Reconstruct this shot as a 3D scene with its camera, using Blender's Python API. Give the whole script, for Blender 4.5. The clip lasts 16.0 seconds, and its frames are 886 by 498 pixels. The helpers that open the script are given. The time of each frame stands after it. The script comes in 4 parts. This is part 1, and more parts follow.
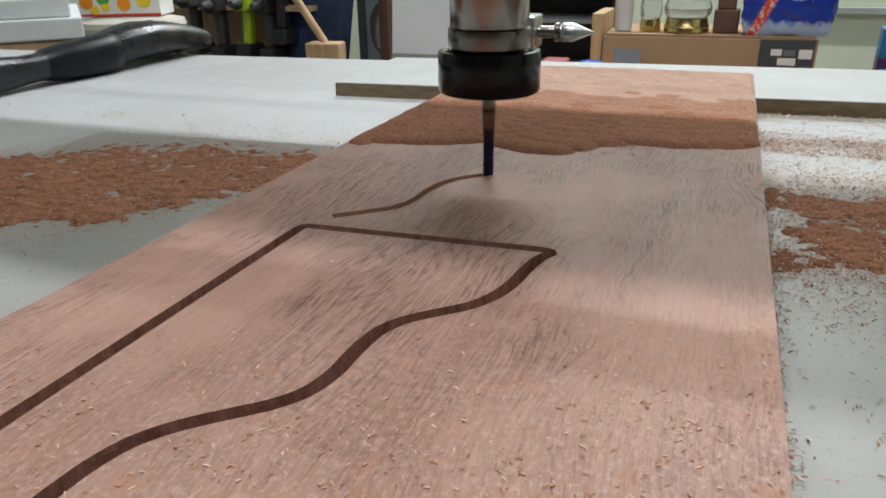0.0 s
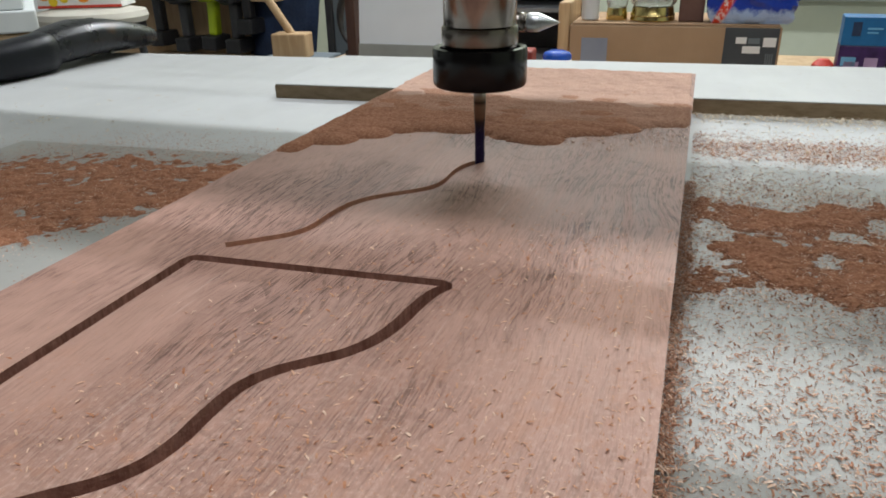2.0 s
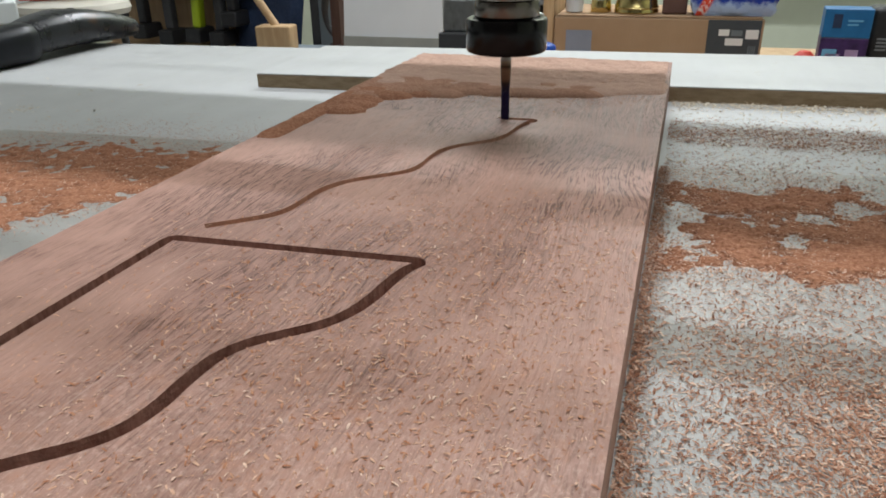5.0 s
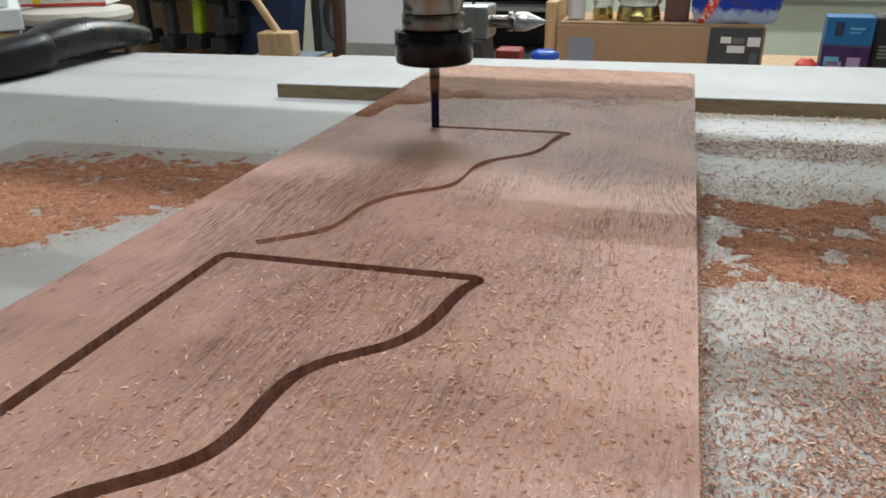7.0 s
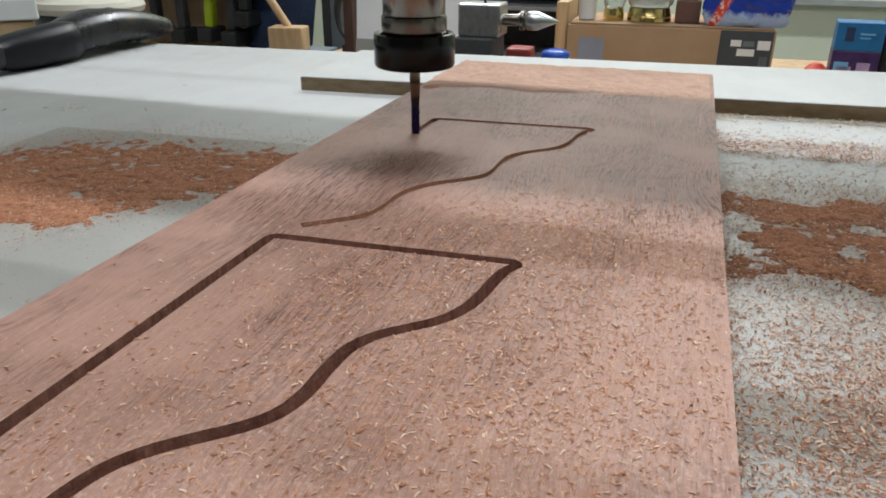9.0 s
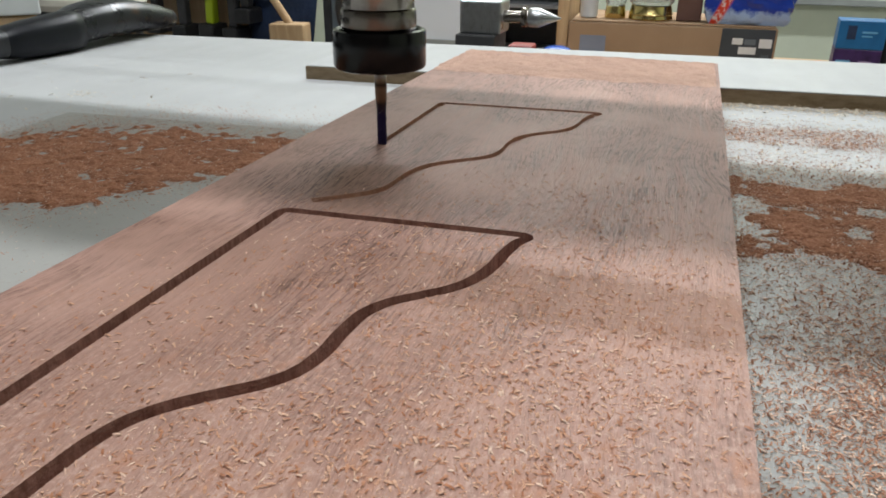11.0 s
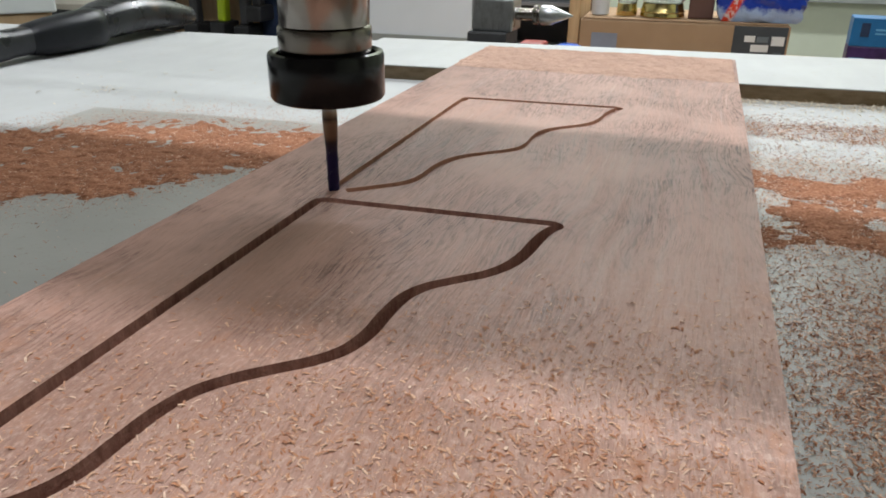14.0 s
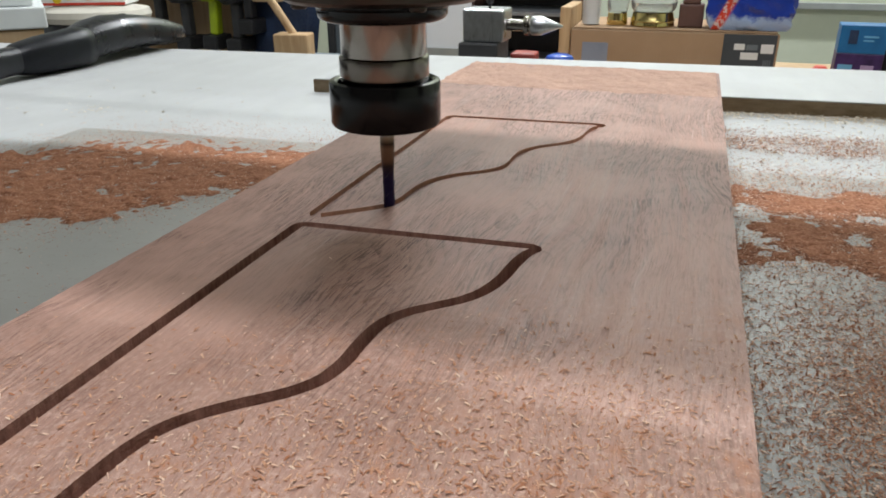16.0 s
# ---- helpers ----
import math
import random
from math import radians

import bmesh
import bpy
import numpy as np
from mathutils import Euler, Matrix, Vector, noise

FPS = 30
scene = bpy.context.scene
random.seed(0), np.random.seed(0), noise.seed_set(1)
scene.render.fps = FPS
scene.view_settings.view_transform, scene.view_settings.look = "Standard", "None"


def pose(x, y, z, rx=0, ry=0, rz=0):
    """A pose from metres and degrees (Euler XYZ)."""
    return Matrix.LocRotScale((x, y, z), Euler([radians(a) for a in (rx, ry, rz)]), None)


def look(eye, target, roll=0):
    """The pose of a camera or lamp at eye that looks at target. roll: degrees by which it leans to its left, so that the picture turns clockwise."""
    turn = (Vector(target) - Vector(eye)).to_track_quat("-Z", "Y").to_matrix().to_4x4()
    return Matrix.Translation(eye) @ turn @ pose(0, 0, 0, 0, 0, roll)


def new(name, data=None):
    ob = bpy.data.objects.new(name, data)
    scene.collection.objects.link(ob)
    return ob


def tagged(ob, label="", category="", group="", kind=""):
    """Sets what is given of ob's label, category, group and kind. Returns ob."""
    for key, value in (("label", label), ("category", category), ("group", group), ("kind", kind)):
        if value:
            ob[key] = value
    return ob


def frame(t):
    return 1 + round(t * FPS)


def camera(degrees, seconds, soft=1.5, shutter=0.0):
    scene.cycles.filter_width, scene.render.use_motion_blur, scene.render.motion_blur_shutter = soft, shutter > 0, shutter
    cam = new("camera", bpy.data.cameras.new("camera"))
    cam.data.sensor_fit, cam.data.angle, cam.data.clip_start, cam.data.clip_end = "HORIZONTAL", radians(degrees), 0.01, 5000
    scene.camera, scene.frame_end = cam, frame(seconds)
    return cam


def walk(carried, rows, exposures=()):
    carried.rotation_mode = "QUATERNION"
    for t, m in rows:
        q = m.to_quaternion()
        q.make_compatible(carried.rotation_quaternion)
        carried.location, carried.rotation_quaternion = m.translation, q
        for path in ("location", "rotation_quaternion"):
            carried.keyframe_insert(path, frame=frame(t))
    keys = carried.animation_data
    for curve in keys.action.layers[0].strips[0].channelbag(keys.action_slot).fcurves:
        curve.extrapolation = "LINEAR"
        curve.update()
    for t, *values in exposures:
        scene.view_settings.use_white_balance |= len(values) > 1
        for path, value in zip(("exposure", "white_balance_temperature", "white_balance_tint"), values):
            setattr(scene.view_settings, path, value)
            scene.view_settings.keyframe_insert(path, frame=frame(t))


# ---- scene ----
cam = camera(63.0, 16.0, 1.8)
PATH = [
    (0, (0.05517, -0.00177, 0.08444), (-0.27765, 0.85802, -0.30283), -1.018),
    (0.5, (0.05907, 0.00367, 0.08465), (-0.26451, 0.86280, -0.31183), -0.924),
    (1, (0.06190, 0.00581, 0.08632), (-0.25431, 0.86474, -0.31648), -0.831),
    (1.5, (0.06532, 0.01141, 0.08860), (-0.24395, 0.87289, -0.31414), -0.974),
    (2, (0.06893, 0.01656, 0.08956), (-0.23216, 0.88111, -0.31282), -1.184),
    (2.5, (0.07359, 0.01779, 0.08760), (-0.21939, 0.88376, -0.31766), -1.181),
    (3, (0.07679, 0.01807, 0.08784), (-0.21007, 0.88455, -0.32071), -1.203),
    (3.5, (0.07883, 0.01745, 0.08573), (-0.20509, 0.88417, -0.32438), -1.388),
    (6, (0.06747, 0.01010, 0.09207), (-0.21566, 0.87671, -0.31881), -0.850),
    (6.5, (0.06429, 0.01025, 0.09368), (-0.21824, 0.87960, -0.31180), -0.891),
    (7, (0.06048, 0.00883, 0.09106), (-0.22044, 0.87936, -0.31301), -0.914),
    (7.5, (0.05827, 0.00709, 0.08811), (-0.22224, 0.87712, -0.31731), -0.616),
    (8, (0.05595, 0.00489, 0.08710), (-0.22463, 0.87356, -0.32119), -0.276),
    (8.5, (0.05501, 0.00104, 0.08928), (-0.22722, 0.86915, -0.31904), 0.060),
    (9, (0.05474, -0.00261, 0.09161), (-0.22970, 0.86562, -0.31493), 0.162),
    (11.5, (0.05230, -0.00735, 0.08553), (-0.23167, 0.86025, -0.32266), 0.557),
    (12, (0.05122, -0.00877, 0.08618), (-0.23385, 0.85743, -0.32423), 0.732),
    (12.5, (0.05019, -0.01052, 0.08499), (-0.23901, 0.85418, -0.32569), 0.655),
    (13, (0.04944, -0.01152, 0.08427), (-0.24116, 0.85161, -0.32870), 0.709),
    (13.5, (0.04942, -0.01200, 0.08423), (-0.24292, 0.84998, -0.32993), 0.682),
    (14, (0.04939, -0.01426, 0.08613), (-0.24514, 0.84897, -0.32386), 0.310),
    (14.5, (0.05005, -0.01271, 0.08814), (-0.24535, 0.85145, -0.31925), 0.001),
    (15, (0.05119, -0.01293, 0.08870), (-0.24200, 0.85359, -0.31527), -0.161),
    (15.5, (0.05218, -0.01268, 0.08999), (-0.23978, 0.85550, -0.31129), -0.217),
    (16, (0.05317, -0.01242, 0.08988), (-0.23755, 0.85741, -0.30870), -0.273),
]
# the exposure creeps up a little as the dark spindle comes nearer
walk(cam, [(t, look(eye, target, roll)) for t, eye, target, roll in PATH],
     [(0.0, -0.13), (2.5, -0.13), (9.0, -0.10), (12.0, -0.06), (14.5, 0.05), (16.0, 0.05)])

# ---------------------------------------------------------------- world and lamps
TABLE = -0.003        # top of the white machine table
TOP = 0.019           # top of the board being cut
FLOOR = -0.88
CEIL = 2.35

world = bpy.data.worlds.new("workshop_air")
scene.world = world
world.use_nodes = True
world.node_tree.nodes["Background"].inputs[0].default_value = (0.75, 0.82, 0.9, 1)
world.node_tree.nodes["Background"].inputs[1].default_value = 0.25


def tube_lamp(x, y, length, power, turn):
    """A ceiling tube: an area lamp just under its diffuser."""
    data = bpy.data.lights.new("tube_light", "AREA")
    data.shape, data.size, data.size_y, data.energy, data.color = "RECTANGLE", length, 0.08, power, (0.915, 0.955, 1.0)
    ob = new("tube_light", data)
    ob.matrix_world = pose(x, y, CEIL - 0.085, 0, 0, turn)
    return ob


TUBES = [(-0.3, 3.27, 2.4, 118.0, 0), (0.1, 0.55, 2.4, 42.0, 0), (0.1, -1.39, 2.2, 18.0, 0)]
for row in TUBES:
    tube_lamp(*row)


# ---------------------------------------------------------------- materials
class Nodes:
    """Small wrapper to write node materials briefly."""

    def __init__(self, name):
        self.mat = bpy.data.materials.new(name)
        self.mat.use_nodes = True
        self.t = self.mat.node_tree
        self.bsdf = self.t.nodes["Principled BSDF"]

    def add(self, kind, **props):
        n = self.t.nodes.new(kind)
        for k, v in props.items():
            setattr(n, k, v)
        return n

    def link(self, a, b):
        self.t.links.new(a, b)

    def coords(self, which="Object", scale=(1, 1, 1)):
        if which == "World":
            src = self.add("ShaderNodeNewGeometry").outputs["Position"]
        else:
            src = self.add("ShaderNodeTexCoord").outputs[which]
        m = self.add("ShaderNodeMapping")
        m.inputs["Scale"].default_value = scale
        self.link(src, m.inputs["Vector"])
        return m.outputs["Vector"]

    def noise(self, vec, scale, detail=4, rough=0.55, distort=0.0):
        n = self.add("ShaderNodeTexNoise")
        n.inputs["Scale"].default_value = scale
        n.inputs["Detail"].default_value = detail
        n.inputs["Roughness"].default_value = rough
        n.inputs["Distortion"].default_value = distort
        self.link(vec, n.inputs["Vector"])
        return n.outputs["Fac"]

    def ramp(self, fac, stops):
        r = self.add("ShaderNodeValToRGB")
        e = r.color_ramp.elements
        while len(e) < len(stops):
            e.new(0.5)
        for el, (p, c) in zip(e, stops):
            el.position = p
            el.color = (*c, 1) if len(c) == 3 else c
        self.link(fac, r.inputs["Fac"])
        return r.outputs["Color"]

    def mix(self, fac, a, b, mode="MIX"):
        m = self.add("ShaderNodeMix", data_type="RGBA", blend_type=mode)
        for sock, v in ((m.inputs[0], fac), (m.inputs[6], a), (m.inputs[7], b)):
            if isinstance(v, (int, float)):
                sock.default_value = v
            elif isinstance(v, tuple):
                sock.default_value = (*v, 1)
            else:
                self.link(v, sock)
        return m.outputs[2]

    def out(self, color=None, rough=0.5, metal=0.0, bump=None, strength=0.2, distance=0.001, spec=0.5, **extra):
        b = self.bsdf
        for sock, v in ((b.inputs["Base Color"], color), (b.inputs["Roughness"], rough), (b.inputs["Metallic"], metal)):
            if v is None:
                continue
            if isinstance(v, (int, float)):
                sock.default_value = v
            elif isinstance(v, tuple):
                sock.default_value = (*v, 1)
            else:
                self.link(v, sock)
        b.inputs["Specular IOR Level"].default_value = spec
        if bump is not None:
            n = self.add("ShaderNodeBump")
            n.inputs["Strength"].default_value = strength
            n.inputs["Distance"].default_value = distance
            self.link(bump, n.inputs["Height"])
            self.link(n.outputs["Normal"], b.inputs["Normal"])
        for k, v in extra.items():
            b.inputs[k].default_value = v
        return self.mat


def plain(name, color, rough=0.5, metal=0.0, scale=30.0, vary=0.12, bump=0.1, spec=0.5, distance=0.001):
    """Paint, plastic or metal with slight mottling and fine relief."""
    n = Nodes(name)
    v = n.coords("Object")
    f1, f2 = n.noise(v, scale, 3), n.noise(v, scale * 9, 2)
    dark = tuple(c * (1 - vary) for c in color)
    light = tuple(min(1.0, c * (1 + vary)) for c in color)
    col = n.ramp(f1, [(0.3, dark), (0.7, light)])
    r = n.ramp(f2, [(0.3, (rough * 0.85,) * 3), (0.7, (min(1, rough * 1.15),) * 3)])
    return n.out(col, r, metal, f2, bump, distance, spec)


def wood_mahogany():
    n = Nodes("mahogany")
    v = n.coords("World")

    def bent(amount, scale, src):
        """The place, pushed sideways by a slow noise: the grain runs in bows."""
        f = n.noise(n.coords("World", (1.0, 0.55, 1.0)), scale, 2, 0.5)
        m = n.add("ShaderNodeMath", operation="MULTIPLY_ADD")
        m.inputs[1].default_value, m.inputs[2].default_value = amount, -amount / 2
        n.link(f, m.inputs[0])
        c = n.add("ShaderNodeCombineXYZ")
        n.link(m.outputs[0], c.inputs["X"])
        a = n.add("ShaderNodeVectorMath", operation="ADD")
        n.link(src, a.inputs[0])
        n.link(c.outputs[0], a.inputs[1])
        return a.outputs[0]

    def along(src, stretch):
        m = n.add("ShaderNodeMapping")
        m.inputs["Scale"].default_value = (1.0, stretch, 1.0)
        n.link(src, m.inputs["Vector"])
        return m.outputs["Vector"]

    flow = bent(0.0014, 85, bent(0.024, 19, v))
    broad = n.noise(along(flow, 0.10), 34, 4, 0.5, 0.3)
    fine = n.noise(along(flow, 0.05), 420, 4, 0.6)
    pores = n.noise(along(flow, 0.07), 2600, 2, 0.5)
    blot = n.noise(v, 14, 3)
    base = n.ramp(broad, [(0.30, (0.350, 0.197, 0.152)), (0.52, (0.428, 0.254, 0.202)), (0.74, (0.495, 0.307, 0.250))])
    col = n.mix(0.8, base, n.ramp(fine, [(0.34, (0.78, 0.76, 0.76)), (0.64, (1.08, 1.08, 1.08))]), "MULTIPLY")
    col = n.mix(0.55, col, n.ramp(pores, [(0.36, (0.55, 0.51, 0.50)), (0.47, (1, 1, 1))]), "MULTIPLY")
    col = n.mix(0.5, col, n.ramp(blot, [(0.35, (0.84, 0.82, 0.82)), (0.65, (1.10, 1.07, 1.05))]), "MULTIPLY")
    # where fine sawdust is rubbed in, the grain is veiled and the wood looks pinker
    veil = n.ramp(n.noise(v, 26, 3, 0.55), [(0.44, (0, 0, 0)), (0.62, (1, 1, 1))])
    sep = n.add("ShaderNodeSeparateXYZ")
    n.link(v, sep.inputs[0])
    lean = n.add("ShaderNodeMath", operation="MULTIPLY_ADD")
    lean.inputs[1].default_value = -0.42
    n.link(sep.outputs["X"], lean.inputs[0])
    n.link(sep.outputs["Y"], lean.inputs[2])
    wob = n.add("ShaderNodeMath", operation="MULTIPLY_ADD")
    wob.inputs[1].default_value = 0.07
    n.link(n.noise(v, 30, 4, 0.6), wob.inputs[0])
    n.link(lean.outputs[0], wob.inputs[2])
    near = n.add("ShaderNodeMapRange")
    near.inputs["From Min"].default_value, near.inputs["From Max"].default_value = 0.172, 0.085
    n.link(wob.outputs[0], near.inputs["Value"])
    veil = n.mix(n.mix(1.0, near.outputs["Result"], (0.55, 0.55, 0.55), "MULTIPLY"), veil, (1.0, 1.0, 1.0))
    clean = n.add("ShaderNodeInvert")
    n.link(veil, clean.inputs["Color"])
    # dark hair-thin vessel lines, wavy and broken, with sparse bold ones among them
    hair = n.noise(along(flow, 0.055), 2500, 3, 0.55, 0.3)
    bold = n.noise(along(flow, 0.050), 900, 3, 0.6, 0.4)
    lines = n.mix(1.0, n.ramp(hair, [(0.40, (0.42, 0.39, 0.38)), (0.465, (1, 1, 1))]), n.ramp(bold, [(0.28, (0.62, 0.59, 0.58)), (0.40, (1, 1, 1))]), "MULTIPLY")
    col = n.mix(n.mix(1.0, clean.outputs["Color"], (0.95, 0.95, 0.95), "MULTIPLY"), col, n.mix(1.0, col, lines, "MULTIPLY"))
    col = n.mix(n.mix(1.0, veil, (0.42, 0.42, 0.42), "MULTIPLY"), col, (0.505, 0.308, 0.238))
    # arched figure: thin contour lines of a slow field, broken up by the grain
    steps = n.add("ShaderNodeMath", operation="MULTIPLY")
    steps.inputs[1].default_value = 44.0
    n.link(n.noise(along(flow, 0.45), 17, 1.5, 0.4, 0.3), steps.inputs[0])
    saw = n.add("ShaderNodeMath", operation="FRACT")
    n.link(steps.outputs[0], saw.inputs[0])
    line = n.ramp(saw.outputs[0], [(0.0, (0.52, 0.49, 0.48)), (0.34, (1, 1, 1))])
    broken = n.ramp(n.noise(n.coords("World", (1.0, 0.35, 1.0)), 500, 3, 0.6, 0.6), [(0.42, (0, 0, 0)), (0.56, (0.8, 0.8, 0.8))])
    col = n.mix(n.mix(1.0, clean.outputs["Color"], broken, "MULTIPLY"), col, n.mix(1.0, col, line, "MULTIPLY"))
    # pale scratches along the board
    scratch = n.ramp(n.noise(n.coords("World", (1.0, 0.03, 1.0)), 900, 2, 0.5), [(0.66, (0, 0, 0)), (0.72, (0.30, 0.30, 0.30))])
    col = n.mix(scratch, col, (0.60, 0.44, 0.37))
    # sawdust pressed into the near end
    specks = n.ramp(n.noise(n.coords("World", (1, 0.6, 1)), 1000, 5, 0.75), [(0.49, (0, 0, 0)), (0.62, (0.55, 0.55, 0.55))])
    smears = n.ramp(n.noise(n.coords("World", (1, 0.6, 1)), 190, 5, 0.7), [(0.52, (0, 0, 0)), (0.68, (0.65, 0.65, 0.65))])
    col = n.mix(n.mix(1.0, specks, near.outputs["Result"], "MULTIPLY"), col, (0.66, 0.47, 0.385))
    col = n.mix(n.mix(1.0, smears, near.outputs["Result"], "MULTIPLY"), col, (0.47, 0.215, 0.12))
    height = n.mix(0.5, fine, pores)
    rough = n.ramp(fine, [(0.3, (0.50,) * 3), (0.7, (0.66,) * 3)])
    return n.out(col, rough, 0, height, 0.35, 0.0006, 0.26)


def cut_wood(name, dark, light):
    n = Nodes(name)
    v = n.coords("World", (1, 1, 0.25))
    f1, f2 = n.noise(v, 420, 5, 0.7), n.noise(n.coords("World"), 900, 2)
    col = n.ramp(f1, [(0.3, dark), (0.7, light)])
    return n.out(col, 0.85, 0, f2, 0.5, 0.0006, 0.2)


def table_white():
    n = Nodes("white_laminate")
    v = n.coords("World")
    f1, f2, f3 = n.noise(v, 9, 5, 0.6), n.noise(v, 150, 4, 0.7), n.noise(n.coords("World", (1, 0.2, 1)), 60, 3)
    col = n.ramp(f1, [(0.3, (0.45, 0.457, 0.452)), (0.7, (0.53, 0.541, 0.543))])
    specks = n.ramp(f2, [(0.62, (1, 1, 1)), (0.74, (0.86, 0.72, 0.58))])
    col = n.mix(0.5, col, specks, "MULTIPLY")
    return n.out(col, n.ramp(f3, [(0.3, (0.42,) * 3), (0.7, (0.58,) * 3)]), 0, f2, 0.08, 0.0004, 0.4)


def sheet_grey():
    n = Nodes("grey_sheet")
    v = n.coords("World")
    f1, f2 = n.noise(v, 14, 5, 0.6), n.noise(v, 420, 3, 0.7)
    col = n.ramp(f1, [(0.3, (0.330, 0.325, 0.302)), (0.7, (0.405, 0.400, 0.375))])
    col = n.mix(0.6, col, n.ramp(f2, [(0.60, (1, 1, 1)), (0.75, (0.72, 0.52, 0.40))]), "MULTIPLY")
    return n.out(col, 0.42, 0, f2, 0.1, 0.0004, 0.5)


def dust_mat(name, dark, mid, light, grain=900):
    n = Nodes(name)
    v = n.coords("World")
    g, b = n.noise(v, grain, 4, 0.7), n.noise(v, 55, 4, 0.6)
    col = n.ramp(g, [(0.32, dark), (0.50, mid), (0.72, light)])
    col = n.mix(0.5, col, n.ramp(b, [(0.3, (0.8, 0.78, 0.76)), (0.7, (1.15, 1.12, 1.1))]), "MULTIPLY")
    return n.out(col, 0.95, 0, g, 0.5, 0.0006, 0.1)


def chip_mat(name, stops):
    n = Nodes(name)
    col = n.ramp(n.add("ShaderNodeNewGeometry").outputs["Random Per Island"], stops)
    f2 = n.noise(n.coords("World"), 1500, 2)
    return n.out(col, 0.9, 0, f2, 0.3, 0.0004, 0.2)


def mdf_mat():
    n = Nodes("raw_fibreboard")
    v = n.coords("World", (1, 1, 3))
    f1, f2 = n.noise(v, 120, 4, 0.6), n.noise(n.coords("World"), 700, 3)
    col = n.ramp(f1, [(0.3, (0.24, 0.175, 0.105)), (0.7, (0.36, 0.275, 0.18))])
    return n.out(col, 0.9, 0, f2, 0.4, 0.0006, 0.2)


def steel_mat(name, color, rough, scale=(60, 60, 1)):
    n = Nodes(name)
    f1 = n.noise(n.coords("Object", scale), 25, 3, 0.6)
    f2 = n.noise(n.coords("Object"), 90, 4, 0.6)
    col = n.ramp(f2, [(0.3, tuple(c * 0.8 for c in color)), (0.7, color)])
    r = n.ramp(f1, [(0.3, (rough * 0.8,) * 3), (0.7, (rough * 1.2,) * 3)])
    return n.out(col, r, 1.0, f1, 0.03, 0.0001)


def glass_mat(name, color=(0.95, 0.97, 0.97)):
    n = Nodes(name)
    f1 = n.noise(n.coords("Object"), 40, 3)
    return n.out(color, 0.08, 0, f1, 0.3, 0.004, 0.5, **{"Transmission Weight": 0.9, "IOR": 1.35})


def endmill_mat():
    """Ground shank, straw and brown heat tint, dark blue coating towards the tip (along its own length)."""
    n = Nodes("heat_tinted_carbide")
    sep = n.add("ShaderNodeSeparateXYZ")
    n.link(n.coords("Object"), sep.inputs[0])
    mr = n.add("ShaderNodeMapRange")
    mr.inputs["From Min"].default_value, mr.inputs["From Max"].default_value = -0.006, 0.0275
    n.link(sep.outputs["Z"], mr.inputs["Value"])
    col = n.ramp(mr.outputs["Result"], [(0.0, (0.02, 0.018, 0.075)), (0.40, (0.022, 0.02, 0.085)), (0.52, (0.05, 0.04, 0.045)),
                                        (0.57, (0.20, 0.12, 0.08)), (0.67, (0.22, 0.14, 0.09)), (0.71, (0.05, 0.035, 0.025)), (0.755, (0.30, 0.22, 0.15)), (0.80, (0.45, 0.44, 0.42))])
    return n.out(col, 0.34, 0.75, n.noise(n.coords("Object", (1, 1, 30)), 400, 2), 0.1, 0.0002)


M = {
    "wood": wood_mahogany(),
    # cut_dark: darker mottled brown on the groove floors and near groove's walls
    "cut_dark": cut_wood("dark_brown_cut", (0.20, 0.092, 0.066), (0.47, 0.26, 0.20)),
    "cut_fresh": cut_wood("fresh_cut", (0.38, 0.195, 0.125), (0.55, 0.315, 0.215)),
    "table": table_white(), "sheet": sheet_grey(), "mdf": mdf_mat(),
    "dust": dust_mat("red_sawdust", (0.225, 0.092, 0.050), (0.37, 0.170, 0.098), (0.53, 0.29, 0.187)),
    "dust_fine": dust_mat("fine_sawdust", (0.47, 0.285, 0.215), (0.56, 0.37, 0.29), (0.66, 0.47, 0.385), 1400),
    "dust_mid": dust_mat("midtone_sawdust", (0.29, 0.145, 0.092), (0.42, 0.225, 0.15), (0.55, 0.34, 0.25), 1100),
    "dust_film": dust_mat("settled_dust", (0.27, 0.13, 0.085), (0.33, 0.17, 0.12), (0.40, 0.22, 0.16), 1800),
    "chips": chip_mat("red_chips", [(0.0, (0.23, 0.098, 0.056)), (0.35, (0.42, 0.208, 0.130)), (0.7, (0.58, 0.345, 0.235)), (1.0, (0.80, 0.61, 0.48))]),
    "chips_board": chip_mat("light_chips", [(0.0, (0.40, 0.165, 0.085)), (0.35, (0.56, 0.29, 0.175)), (0.75, (0.68, 0.42, 0.29)), (1.0, (0.80, 0.60, 0.47))]),
    "chips_pale": chip_mat("pale_chips", [(0.0, (0.50, 0.38, 0.25)), (0.4, (0.72, 0.62, 0.47)), (1.0, (0.85, 0.80, 0.69))]),
    "steel": steel_mat("turned_steel", (0.34, 0.31, 0.28), 0.18),
    "steel_ring": steel_mat("worn_steel", (0.20, 0.178, 0.155), 0.2),
    "steel_brown": steel_mat("oiled_steel", (0.075, 0.06, 0.05), 0.35),
    "steel_dark": steel_mat("ground_steel", (0.36, 0.33, 0.30), 0.22),
    "alu": steel_mat("machined_aluminium", (0.62, 0.64, 0.66), 0.32, (60, 1, 1)),
    "oxide": plain("black_oxide", (0.0035, 0.0035, 0.004), 0.18, 0.0, 200, 0.1, 0.02, 0.30),
    "black": plain("black_plastic", (0.022, 0.022, 0.024), 0.45, 0, 60, 0.25, 0.15),
    "endmill": endmill_mat(),
}


